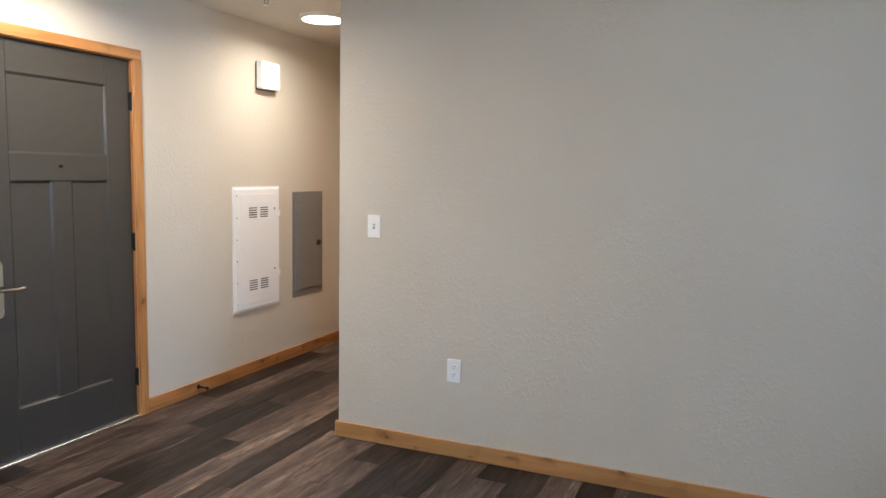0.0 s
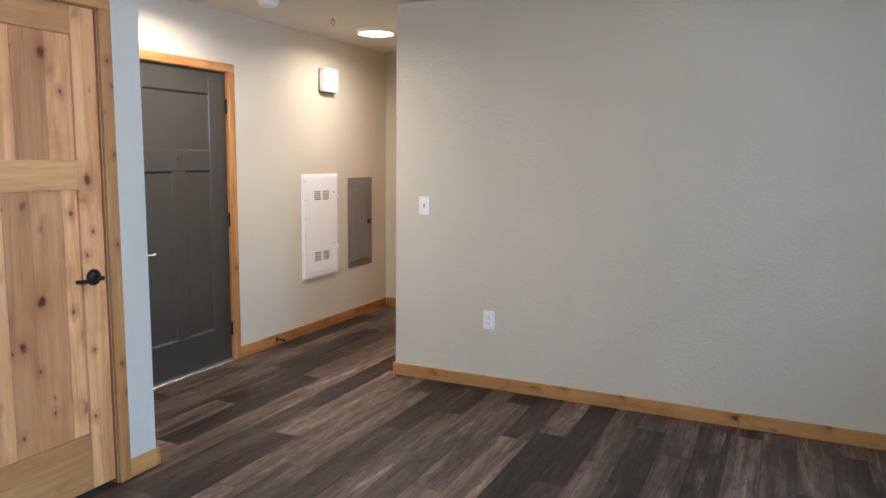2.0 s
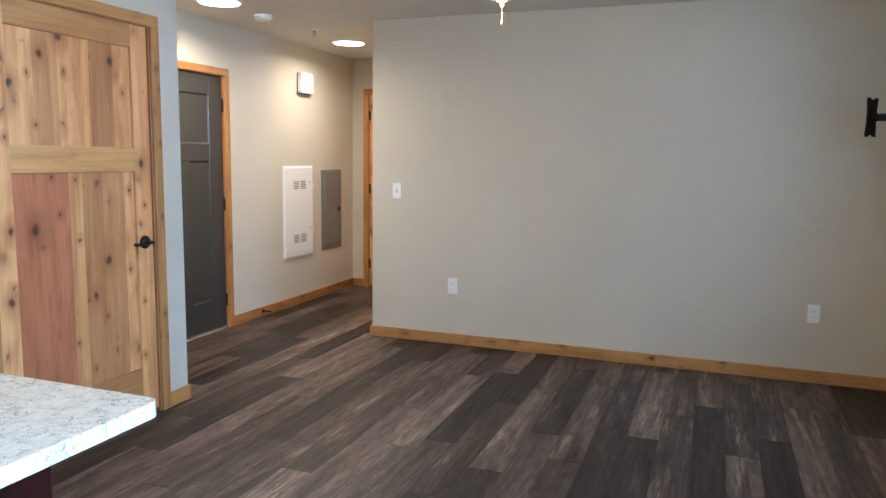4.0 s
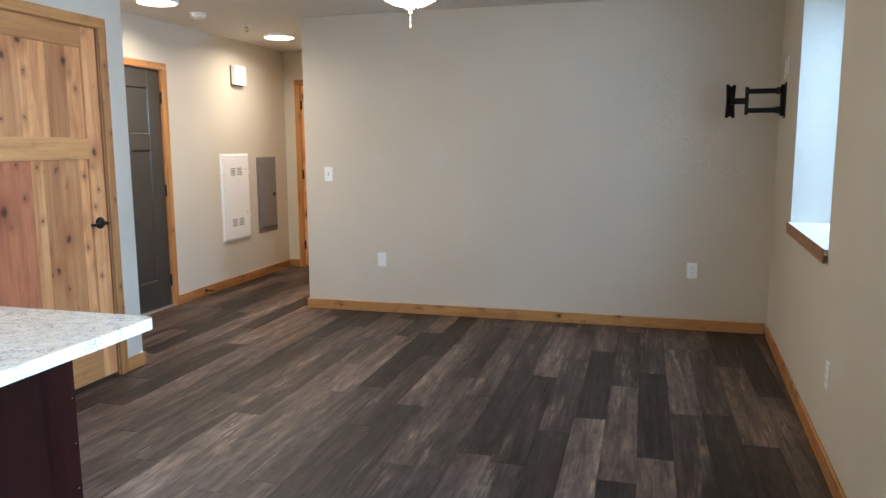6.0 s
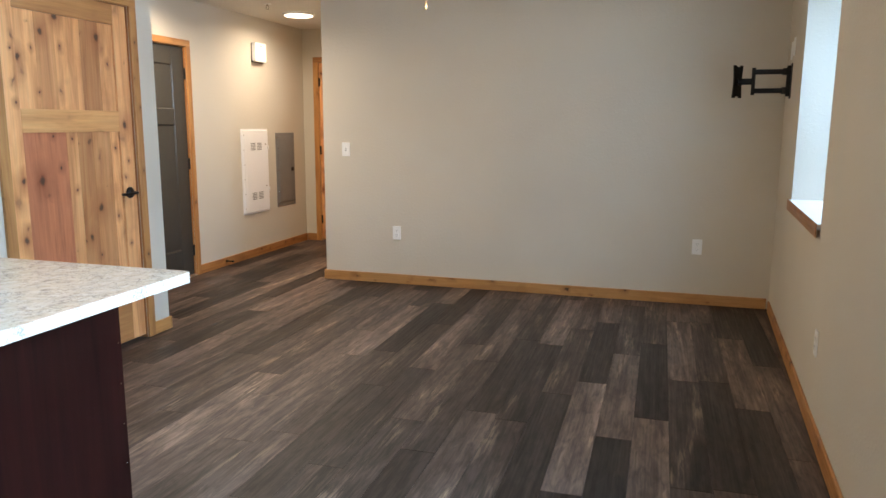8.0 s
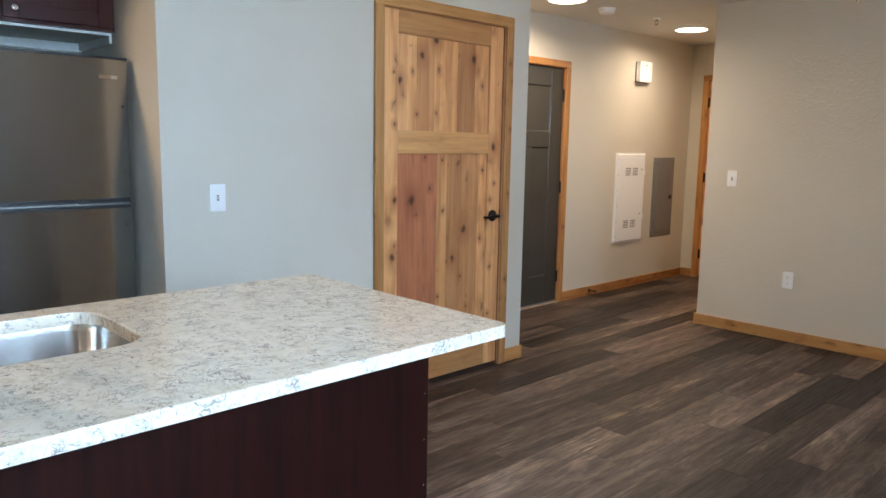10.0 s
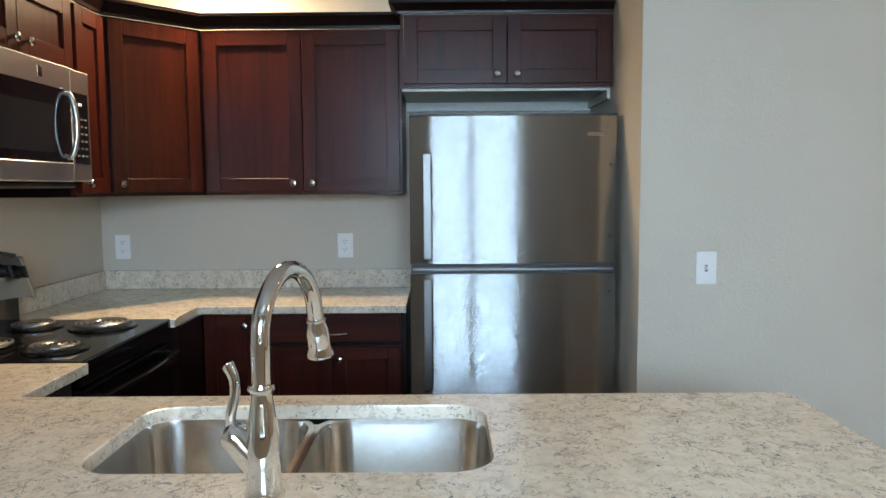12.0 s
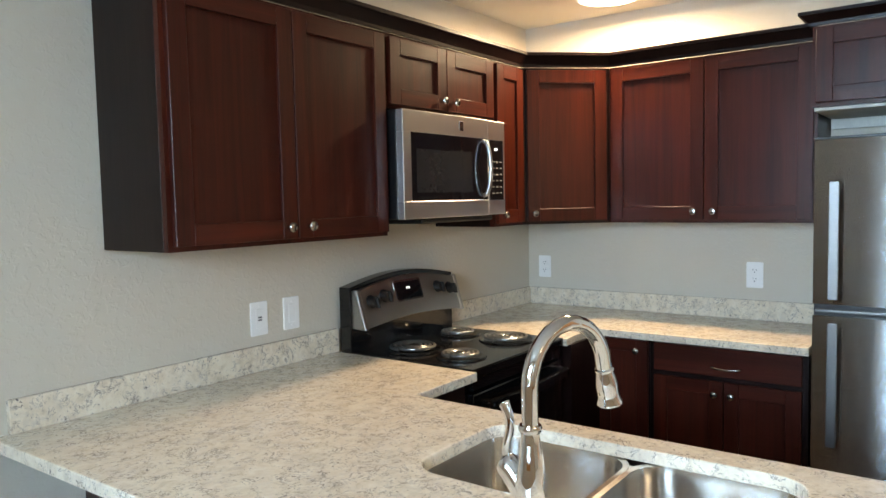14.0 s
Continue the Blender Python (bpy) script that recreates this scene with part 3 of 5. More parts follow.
def hinge(parent, x, z, y):
    bm = boxes((x - 0.014, x + 0.014, y, y + 0.003, z - 0.045, z + 0.045), bevel=0.001)
    lathe(bm, ((0.0065, z - 0.05), (0.0065, z + 0.05)), (x, y + 0.006, 0), n=12)
    part("hinge", bm, M_IRON, parent, "black butt hinge")


def entry_door():
    # faces +x: local x runs towards -y
    w = D1[1] - D1[0]
    d = thing("door_1", "closed dark grey painted panel door with lever handle and wooden casing", "door", pose(HALL_X, D1[1], 0, 0, 0, -90), kind="structure")
    leaf_y = -0.012
    z0, z1 = 0.018, D1[2] - 0.006
    cols = (0.165, 0.715)               # panels across, in local x
    leaf = bmesh.new()
    base = leaf_y - 0.009
    box(leaf, 0.006, w - 0.006, base - 0.035, base, z0, z1)
    rails = ((0.006, cols[0], z0, z1), (cols[1], w - 0.006, z0, z1), (cols[0], cols[1], 1.825, z1), (cols[0], cols[1], 1.328, 1.458), (cols[0], cols[1], z0, 0.25),
             (0.385, 0.495, 0.25, 1.328))
    for a, b, c, e in rails:
        box(leaf, a, b, base - 0.004, leaf_y, c, e, bevel=0.005, seg=3)
    leaf_ob = part("leaf", leaf, M_DOOR, d, "dark taupe-grey painted leaf with recessed panels")
    for a, b, c, e in ((cols[0], cols[1], 1.458, 1.825), (cols[0], 0.385, 0.25, 1.328), (0.495, cols[1], 0.25, 1.328)):
        bm = bmesh.new()
        y0, y1, wide = base - 0.0005, leaf_y - 0.0025, 0.010
        for z, way in ((c, 1), (e, -1)):
            prism(bm, ((y0, z), (y1, z), (y0, z + way * wide)), a + 0.0004, b - 0.0004, axis=0)
        for x, way in ((a, 1), (b, -1)):
            prism(bm, ((x, y0), (x, y1), (x + way * wide, y0)), c + 0.004, e - 0.004)
        part("panel_moulding", bm, M_DOOR, leaf_ob)
    bm = bmesh.new()
    lathe(bm, ((0.009, leaf_y), (0.009, leaf_y + 0.003), (0.005, leaf_y + 0.004)), (0.445, 0, 1.402), axis=1, n=16)
    part("peephole", bm, M_IRON, d, "small dark peephole")
    lever_set(d, w - 0.098, 0.835, leaf_y, M_NICKEL, -1, (0.036, 0.135))
    bm = bmesh.new()
    lathe(bm, ((0.016, leaf_y + 0.012), (0.016, leaf_y + 0.018), (0.012, leaf_y + 0.02)), (w - 0.098, 0, 0.92), axis=1, n=16)
    box(bm, w - 0.102, w - 0.094, leaf_y + 0.02, leaf_y + 0.034, 0.905, 0.935, bevel=0.002)
    part("thumb_turn", bm, M_NICKEL, d)
    for z in (1.757, 0.993, 0.229):
        hinge(d, 0.004, z, leaf_y)
    casing("casing", d, 0.0, w, D1[2], 0.054)
    part("jamb", boxes((0.0, 0.005, -0.14, 0.0, 0, D1[2]), (w - 0.005, w, -0.14, 0.0, 0, D1[2]), (0.005, w - 0.005, -0.14, 0.0, D1[2] - 0.005, D1[2])), M_TRIM_V, d)
    part("threshold", boxes((0.005, w - 0.005, -0.13, 0.02, 0, 0.014), bevel=0.004), M_ALU, d, "mill-finish metal threshold")


def board_door(name, label, m, w, h, red=True):
    """A craftsman door of knotty alder: stiles, rails and panels made up of boards."""
    d = thing(name, label, "door", m, kind="structure")
    y0, yf = -0.048, -0.010
    st = 0.112
    upright = M_ALDER_PANTRY if red else M_ALDER_V
    part("stile", boxes((0.004, st, y0, yf, 0.02, h - 0.004), bevel=0.0015), upright, d)
    part("stile", boxes((w - st, w - 0.004, y0, yf, 0.02, h - 0.004), bevel=0.0015), upright, d)
    for a, b in ((h - 0.118, h - 0.004), (1.29, 1.41), (0.02, 0.262)):
        part("rail", boxes((st, w - st, y0, yf, a, b), bevel=0.0015), M_ALDER_H, d)
    for lo, hi, cuts in ((1.41, h - 0.118, (0, 0.16, 0.36, 0.62, 0.80, 1)), (0.262, 1.29, (0, 0.10, 0.30, 0.46, 0.575, 1))):
        for a, b in zip(cuts, cuts[1:]):
            xa, xb = st + (w - 2 * st) * a, st + (w - 2 * st) * b
            is_red = red and hi == 1.29 and b == 1
            part("panel_board", boxes((xa + 0.0004, xb - 0.0004, y0 + 0.008, yf - 0.013, lo, hi), bevel=0.0008),
                 M_ALDER_RED if is_red else upright, d, "reddish heartwood panel board" if is_red else "")
    lever_set(d, 0.065, 0.925, yf, M_IRON, 1)
    part("latch_plate", boxes((0.0005, 0.006, yf - 0.004, yf + 0.002, 0.885, 0.965)), M_IRON, d)
    for z in (1.80, 1.043, 0.25):
        hinge(d, w - 0.002, z, yf)
    casing("casing", d, 0.0, w, h, 0.058, upright=M_CASING_PANTRY if red else None)
    part("jamb", boxes((0.0, 0.004, -0.11, -0.001, 0, h), (w - 0.004, w, -0.11, -0.001, 0, h), (0.004, w - 0.004, -0.11, -0.001, h - 0.004, h)), M_TRIM_V, d)
    part("door_stop", boxes((0.004, 0.016, y0 - 0.012, y0 - 0.0005, 0, h - 0.004), (w - 0.016, w - 0.004, y0 - 0.012, y0 - 0.0005, 0, h - 0.004)), M_TRIM_V, d)
    return d


entry_door()
board_door("door_2", "closed knotty alder plank-panel pantry door with black lever handle", pose(PANTRY_X, PD[1], 0, 0, 0, -90), PD[1] - PD[0], PD[2])
board_door("door_3", "closed knotty alder door with wooden casing at the hall's end", pose(HD[1], HALL_END, 0, 0, 0, 180), HD[1] - HD[0], HD[2], red=False)


# ---- wall plates ----
def wall_plate(kind, m, group):
    """A white cover plate: 'outlet', 'switch' or 'paddle'; local y points away from the wall."""
    text = {"outlet": "white duplex electrical outlet with cover plate", "switch": "white toggle light switch with cover plate",
            "paddle": "white rocker light switch with cover plate", "gfci": "white duplex test-button outlet with cover plate"}[kind]
    t = thing("light_switch" if kind in ("switch", "paddle") else "wall_outlet", text + " on the painted wall", "switch" if kind in ("switch", "paddle") else "outlet", m, group)
    bm = bmesh.new()
    prism(bm, rounded(-0.036, 0.036, -0.058, 0.058, 0.005, 3), 0.0, 0.006, 0.002, axis=1)
    part("cover_plate", bm, M_WHITE, t)
    if kind == "outlet":
        for z in (-0.02, 0.02):
            bm = bmesh.new()
            prism(bm, rounded(-0.017, 0.017, z - 0.014, z + 0.014, 0.008, 4), 0.006, 0.0085, axis=1)
            sock = part("socket_face", bm, M_WHITE, t)
            part("slots", boxes((-0.0075, -0.0055, 0.0085, 0.009, z, z + 0.008), (0.0055, 0.0075, 0.0085, 0.009, z + 0.001, z + 0.007), (-0.002, 0.002, 0.0085, 0.009, z - 0.009, z - 0.005)), M_SLOT, sock)
    elif kind == "switch":
        part("toggle_slot", boxes((-0.005, 0.005, 0.006, 0.0065, -0.012, 0.012)), M_PANEL_GREY, t)
        bm = bmesh.new()
        prism(bm, ((0.0, -0.006), (0.0, 0.006), (0.016, 0.008), (0.018, 0.003)), -0.004, 0.004, axis=0)
        for v in bm.verts:
            v.co.y += 0.0065
        part("toggle", bm, M_WHITE, t)
    else:
        bm = boxes((-0.0165, 0.0165, 0.006, 0.0085, -0.033, 0.033), bevel=0.0015)
        face = part("rocker" if kind == "paddle" else "socket_face", bm, M_WHITE, t)
        if kind == "gfci":
            part("test_buttons", boxes((-0.008, 0.008, 0.0085, 0.0095, 0.002, 0.007), (-0.008, 0.008, 0.0085, 0.0095, -0.007, -0.002)), M_SLOT, face)
    for z in ((-0.042, 0.042) if kind != "outlet" else (0.0,)):
        bm = bmesh.new()
        lathe(bm, ((0.003, 0.006), (0.0025, 0.0075)), (0, 0, z), axis=1, n=10)
        part("screw", bm, M_WHITE, t)
    return t


FACE_N, FACE_E = 0, -90     # facing +y, facing +x
wall_plate("switch", pose(-1.728, LIVING_Y, 1.128, 0, 0, 180), "living room plates")
wall_plate("outlet", pose(-1.275, LIVING_Y, 0.436, 0, 0, 180), "living room plates")
wall_plate("outlet", pose(1.124, LIVING_Y, 0.442, 0, 0, 180), "living room plates")
wall_plate("outlet", WALL_POSE @ pose(0, 0.955, 0.39, 0, 0, 90), "living room plates")
wall_plate("outlet", WALL_POSE @ pose(0, 2.955, 1.835, 0, 0, 90), "television plates")
wall_plate("paddle", WALL_POSE @ pose(0, 2.82, 1.85, 0, 0, 90), "television plates")
wall_plate("switch", pose(PANTRY_X, -0.588, 1.10, 0, 0, FACE_E), "kitchen plates")
wall_plate("gfci", pose(-1.28, RANGE_Y, 1.095, 0, 0, FACE_N), "kitchen plates")
wall_plate("paddle", pose(-1.424, RANGE_Y, 1.095, 0, 0, FACE_N), "kitchen plates")
wall_plate("outlet", pose(-2.37, RANGE_Y, 1.09, 0, 0, FACE_N), "kitchen plates")
wall_plate("outlet", pose(BACK_X, -3.05, 1.118, 0, 0, FACE_E), "kitchen plates")
wall_plate("outlet", pose(BACK_X, -1.988, 1.118, 0, 0, FACE_E), "kitchen plates")


# ---- hall wall boxes ----
def media_panel():
    # local x towards -y; origin at the top far corner
    y0, y1, z0, z1 = 3.76, 4.262, 0.442, 1.287
    t = thing("media_enclosure", "white steel wall cabinet door with two pairs of louvre slots", "panel", pose(HALL_X, y1, z0, 0, 0, -90))
    w, h = y1 - y0, z1 - z0
    bm = bmesh.new()
    prism(bm, ((0, 0), (w, 0), (w, h), (0, h)), 0.0, 0.004, axis=1)
    box(bm, 0.012, w - 0.012, 0.004, 0.016, 0.012, h - 0.012, bevel=0.006)
    part("frame", bm, M_PANEL_WHITE, t)
    door = part("door", boxes((0.045, w - 0.06, 0.016, 0.019, 0.05, h - 0.05), bevel=0.0015), M_PANEL_WHITE, t)
    for zc in (h - 0.175, 0.175):
        for xc in (0.19, 0.31):
            for k in range(5):
                z = zc + (k - 2) * 0.0155
                bm = boxes((xc - 0.042, xc + 0.042, 0.019, 0.0205, z - 0.003, z + 0.003))
                part("louvre_slot", bm, M_SLOT, door)
        part("pressed_rib", boxes((0.12, 0.37, 0.019, 0.021, zc + (0.062 if zc > 0.4 else -0.066), zc + (0.066 if zc > 0.4 else -0.062)), bevel=0.0008), M_PANEL_WHITE, door)
    for z in (h - 0.19, 0.23):
        part("latch", boxes((0.012, 0.032, 0.016, 0.024, z - 0.02, z + 0.02), bevel=0.002), M_PANEL_WHITE, t)
        bm = bmesh.new()
        lathe(bm, ((0.007, 0.019), (0.007, 0.022), (0.004, 0.023)), (0.075, 0, z + 0.035), axis=1, n=12)
        part("door_screw", bm, M_NICKEL, t)
    for k in range(6):
        bm = bmesh.new()
        lathe(bm, ((0.0045, 0.016), (0.003, 0.018)), (w - 0.03, 0, 0.06 + k * (h - 0.12) / 5), axis=1, n=10)
        part("frame_screw", bm, M_NICKEL, t)


def breaker_panel():
    y0, y1, z0, z1 = 4.427, 4.829, 0.452, 1.243
    t = thing("breaker_panel", "grey steel electrical breaker panel with closed door", "panel", pose(HALL_X, y1, z0, 0, 0, -90))
    w, h = y1 - y0, z1 - z0
    part("cover", boxes((0, w, 0, 0.005, 0, h), bevel=0.002), M_PANEL_GREY, t)
    part("raised_frame", boxes((0.03, w - 0.03, 0.005, 0.014, 0.045, h - 0.035), bevel=0.004), M_PANEL_GREY, t)
    door = part("door", boxes((0.05, w - 0.055, 0.014, 0.018, 0.06, h - 0.055), bevel=0.002), M_PANEL_GREY, t)
    for x in (0.085, 0.125):
        part("door_rib", boxes((x, x + 0.015, 0.018, 0.0205, h - 0.38, h - 0.09), bevel=0.001), M_PANEL_GREY, door)
    part("latch", boxes((0.055, 0.105, 0.018, 0.026, 0.375, 0.415), bevel=0.003), M_PLASTIC_BLACK, door, "black slide latch")
    spots = [(x, z, 0.005) for x in (0.014, w - 0.014) for z in (0.05, h / 2, h - 0.05)] + [(w - 0.04, z, 0.014) for z in (0.16, h / 2, h - 0.16)]
    for x, z, y in spots:
        bm = bmesh.new()
        lathe(bm, ((0.006, y), (0.004, y + 0.003)), (x, 0, z), axis=1, n=10)
        part("screw", bm, M_NICKEL, t)


def door_chime():
    t = thing("door_chime", "white plastic door chime box high on the wall", "chime", pose(HALL_X, 4.222, 1.945, 0, 0, -90))
    bm = bmesh.new()
    prism(bm, rounded(0.0, 0.215, 0.0, 0.185, 0.014, 4), 0.012, 0.052, 0.006, axis=1)
    for v in bm.verts:
        if v.co.y > 0.03:
            v.co.x = 0.1075 + (v.co.x - 0.1075) * 0.95
    part("cover", bm, M_WHITE, t)
    # shade between cover and wall, put into the plate's dark colour
    part("base", boxes((0.006, 0.209, 0.0, 0.012, -0.006, 0.18), bevel=0.003), M_SLOT, t, "back plate, coloured dark for the shade behind the cover")
    part("mark", boxes((0.085, 0.125, 0.0515, 0.0525, 0.15, 0.156)), M_PANEL_GREY, t)


def door_stop():
    t = thing("door_stop", "dark bronze door stop screwed to the baseboard", "door stop", pose(HALL_X + BT, 3.41, 0.048, 0, 0, -90))
    bm = bmesh.new()
    lathe(bm, ((0.014, 0), (0.014, 0.004), (0.006, 0.008), (0.005, 0.062)), (0, 0, 0), axis=1, n=16)
    part("rod", bm, M_IRON, t)
    bm = bmesh.new()
    lathe(bm, ((0.009, 0.062), (0.010, 0.066), (0.009, 0.078), (0.004, 0.08)), (0, 0, 0), axis=1, n=16)
    part("bumper", bm, M_PLASTIC_BLACK, t)


media_panel()
breaker_panel()
door_chime()
door_stop()


# ---- ceiling fittings ----
def disc_light(x, y):
    t = thing("ceiling_light", "round flush white ceiling light, switched on", "lamp", pose(x, y, CEIL), "flush ceiling lights")
    bm = bmesh.new()
    lathe(bm, ((0.148, 0.0), (0.148, -0.016), (0.143, -0.024), (0.130, -0.0245)), n=48)
    part("rim", bm, M_WHITE, t)
    bm = bmesh.new()
    lathe(bm, ((0.130, -0.020), (0.130, -0.0265), (0.10, -0.031), (0.05, -0.034), (0.01, -0.035)), n=48)
    part("diffuser", bm, M_GLOW, t, "glowing opal diffuser")


for x, y in (*HALL_LAMPS, KITCHEN_LAMP):
    disc_light(x, y)


def bowl_light():
    t = thing("bowl_light", "white glass bowl ceiling light with pull chain, switched on", "lamp", pose(*FAN_LIGHT, CEIL))
    bm = bmesh.new()
    lathe(bm, ((0.075, 0.0), (0.075, -0.02), (0.055, -0.05), (0.02, -0.06), (0.016, -0.24), (0.05, -0.25), (0.10, -0.262), (0.15, -0.27), (0.15, -0.285)), n=32)
    part("canopy", bm, M_NICKEL, t, "brushed nickel canopy and stem")
    bm = bmesh.new()
    lathe(bm, ((0.150, -0.285), (0.152, -0.30), (0.145, -0.325), (0.12, -0.352), (0.08, -0.372), (0.04, -0.383), (0.01, -0.386)), n=40)
    bowl = part("bowl", bm, M_BOWL, t, "glowing white glass bowl")
    bowl.visible_shadow = False
    bm = bmesh.new()
    lathe(bm, ((0.03, -0.384), (0.03, -0.392), (0.014, -0.398), (0.008, -0.41), (0.003, -0.414)), n=20)
    part("finial", bm, M_NICKEL, t)
    bm = bmesh.new()
    for k in range(15):
        lathe(bm, ((0.0006, 0.0016), (0.0016, 0.0), (0.0006, -0.0016)), (0.0, 0.0, -0.416 - k * 0.0034), n=6)
    lathe(bm, ((0.0015, -0.466), (0.0032, -0.470), (0.0032, -0.480), (0.0015, -0.484)), n=10)
    part("pull_chain", bm, M_BRASS, t, "bead pull chain")


bowl_light()


def smoke_detector():
    t = thing("smoke_detector", "round white smoke detector on the ceiling", "detector", pose(-2.62, 2.80, CEIL))
    bm = bmesh.new()
    lathe(bm, ((0.066, 0.0), (0.066, -0.010), (0.060, -0.014), (0.058, -0.030), (0.046, -0.038), (0.01, -0.040)), n=32)
    part("housing", bm, M_WHITE, t)
    bm = bmesh.new()
    lathe(bm, ((0.0592, -0.017), (0.0592, -0.021)), n=32)
    part("vent_ring", bm, M_SLOT, t)


def sprinkler():
    t = thing("sprinkler_head", "small white fire sprinkler head hanging from the ceiling", "sprinkler", pose(-2.56, 3.42, CEIL))
    bm = bmesh.new()
    lathe(bm, ((0.035, 0.0), (0.033, -0.005), (0.012, -0.008)), n=24)
    part("escutcheon", bm, M_WHITE, t)
    bm = bmesh.new()
    lathe(bm, ((0.010, -0.006), (0.010, -0.022)), n=12)
    tube(bm, ((-0.010, 0, -0.02), (-0.014, 0, -0.035), (-0.003, 0, -0.05)), 0.003, 8)
    tube(bm, ((0.010, 0, -0.02), (0.014, 0, -0.035), (0.003, 0, -0.05)), 0.003, 8)
    part("frame_arms", bm, M_NICKEL, t)
    bm = bmesh.new()
    lathe(bm, ((0.016, -0.05), (0.016, -0.053)), n=16)
    part("deflector", bm, M_NICKEL, t)


smoke_detector()
sprinkler()


# ---- television bracket ----
def tv_bracket():
    t = thing("tv_bracket", "black steel swivel television bracket with folded-out arm", "bracket", WALL_POSE @ pose(0, 2.90, 1.635, 0, 0, 90))
    # local y points into the room, local x towards +y of the room
    bm = boxes((-0.045, 0.045, 0, 0.006, -0.115, 0.115), bevel=0.002)
    box(bm, -0.018, 0.018, 0.006, 0.03, -0.10, 0.10, bevel=0.003)
    part("wall_plate", bm, M_IRON, t)
    for z in (0.062, -0.062):
        part("arm", boxes((-0.016, 0.016, 0.03, 0.235, z - 0.016, z + 0.016), bevel=0.004), M_IRON, t)
        bm = bmesh.new()
        lathe(bm, ((0.021, z - 0.022), (0.021, z + 0.022)), (0, 0.035, 0), n=16)
        part("pivot", bm, M_IRON, t)
    bm = bmesh.new()
    lathe(bm, ((0.012, -0.09), (0.012, 0.09)), (0, 0.232, 0), n=16)
    part("elbow_post", bm, M_IRON, t)
    bm = boxes((-0.013, 0.013, 0.24, 0.318, -0.02, 0.02), bevel=0.004)
    lathe(bm, ((0.026, 0.305), (0.026, 0.329)), (0, 0, 0), axis=1, n=16)
    part("neck", bm, M_IRON, t)
    bm = bmesh.new()
    half = [(0.050, -0.108), (0.042, -0.03), (0.042, 0.03), (0.050, 0.108), (0.022, 0.108), (0.016, 0.098)]
    prism(bm, half + [(-x, z) for x, z in half[::-1]] + [(-0.022, -0.108), (-0.016, -0.098), (0.016, -0.098), (0.022, -0.108)], 0.328, 0.336, 0.001, axis=1)
    for z in (-0.07, 0.07):
        box(bm, -0.034, 0.034, 0.336, 0.341, z - 0.012, z + 0.012, bevel=0.002)
    bm.transform(pose(0, 0.330, 0, 0, 0, -38) @ pose(0, -0.330, 0))
    part("screen_plate", bm, M_IRON, t)


tv_bracket()

# ---- kitchen cabinets ----
def knob(parent, x, z, y, mat=None):
    bm = bmesh.new()
    lathe(bm, ((0.006, y), (0.005, y + 0.012), (0.012, y + 0.017), (0.015, y + 0.022), (0.012, y + 0.027), (0.004, y + 0.029)), (x, 0, z), axis=1, n=16)
    part("knob", bm, mat or M_NICKEL, parent, "round satin nickel knob")


def shaker(parent, name, x0, x1, z0, z1, y, rail=0.058, knob_at=None):
    """A shaker front with a recessed flat panel, on the plane y of the cabinet."""
    t = 0.019
    front = part(name, boxes((x0 + rail - 0.001, x1 - rail + 0.001, y, y + 0.009, z0 + rail - 0.001, z1 - rail + 0.001)), M_CHERRY, parent)
    for a, b in ((x0, x0 + rail), (x1 - rail, x1)):
        part("stile", boxes((a, b, y, y + t, z0, z1), bevel=0.0015), M_CHERRY, front)
    for a, b in ((z0, z0 + rail), (z1 - rail, z1)):
        part("rail", boxes((x0 + rail, x1 - rail, y, y + t, a, b), bevel=0.0012), M_CHERRY_X, front)
    if knob_at:
        knob(front, *knob_at, y + t)
    return front


def wall_cabinet(label, m, w, h, d, fronts, group="wall cabinets"):
    """fronts: (x0, x1, knob x or None), across the local x."""
    c = thing("wall_cabinet", label, "cabinet", m, group)
    part("body", boxes((0, w, 0.001, d - 0.020, 0, h), bevel=0.0015), M_CHERRY_SHADED, c)
    part("face_frame", boxes((0, 0.03, d - 0.020, d - 0.0005, 0, h), (w - 0.03, w, d - 0.020, d - 0.0005, 0, h), (0.03, w - 0.03, d - 0.020, d - 0.0005, 0, 0.03),
                             (0.03, w - 0.03, d - 0.020, d - 0.0005, h - 0.03, h)), M_CHERRY, c)
    for x0, x1, kx in fronts:
        shaker(c, "door", x0, x1, 0.014, h - 0.012, d, 0.056, (kx, 0.05) if kx is not None else None)
    return c


def crown(label, outline, z0, z1):
    """A sloped crown board round a run of cabinets: outline points with the way that each one leans out."""
    c = thing("crown_moulding", label, "moulding", None, "cabinet crown mouldings")
    for (x0, y0, dx0, dy0), (x1, y1, dx1, dy1) in zip(outline, outline[1:]):
        bm = bmesh.new()
        lean = 0.042
        prof = ((0.0, z0, -0.004), (0.010, z0, 0), (0.012, z0 + 0.012, 0), (lean - 0.006, z1 - 0.012, 0), (lean, z1 - 0.012, 0), (lean, z1, 0), (0.0, z1, 0))
        a = [bm.verts.new((x0 + dx0 * o, y0 + dy0 * o, z)) for o, z, _ in prof]
        b = [bm.verts.new((x1 + dx1 * o, y1 + dy1 * o, z)) for o, z, _ in prof]
        fs = [bm.faces.new(a), bm.faces.new(b[::-1])]
        for i in range(len(prof)):
            fs.append(bm.faces.new((a[i], a[(i + 1) % len(prof)], b[(i + 1) % len(prof)], b[i])))
        bmesh.ops.recalc_face_normals(bm, faces=fs)
        part("crown_board", bm, M_CHERRY_SHADED, c)


UB, UT = 1.365, 2.062           # bottom and top of the wall cabinets
UD = 0.312                      # depth without the doors
CH = "dark cherry-stained shaker wall cabinet with "
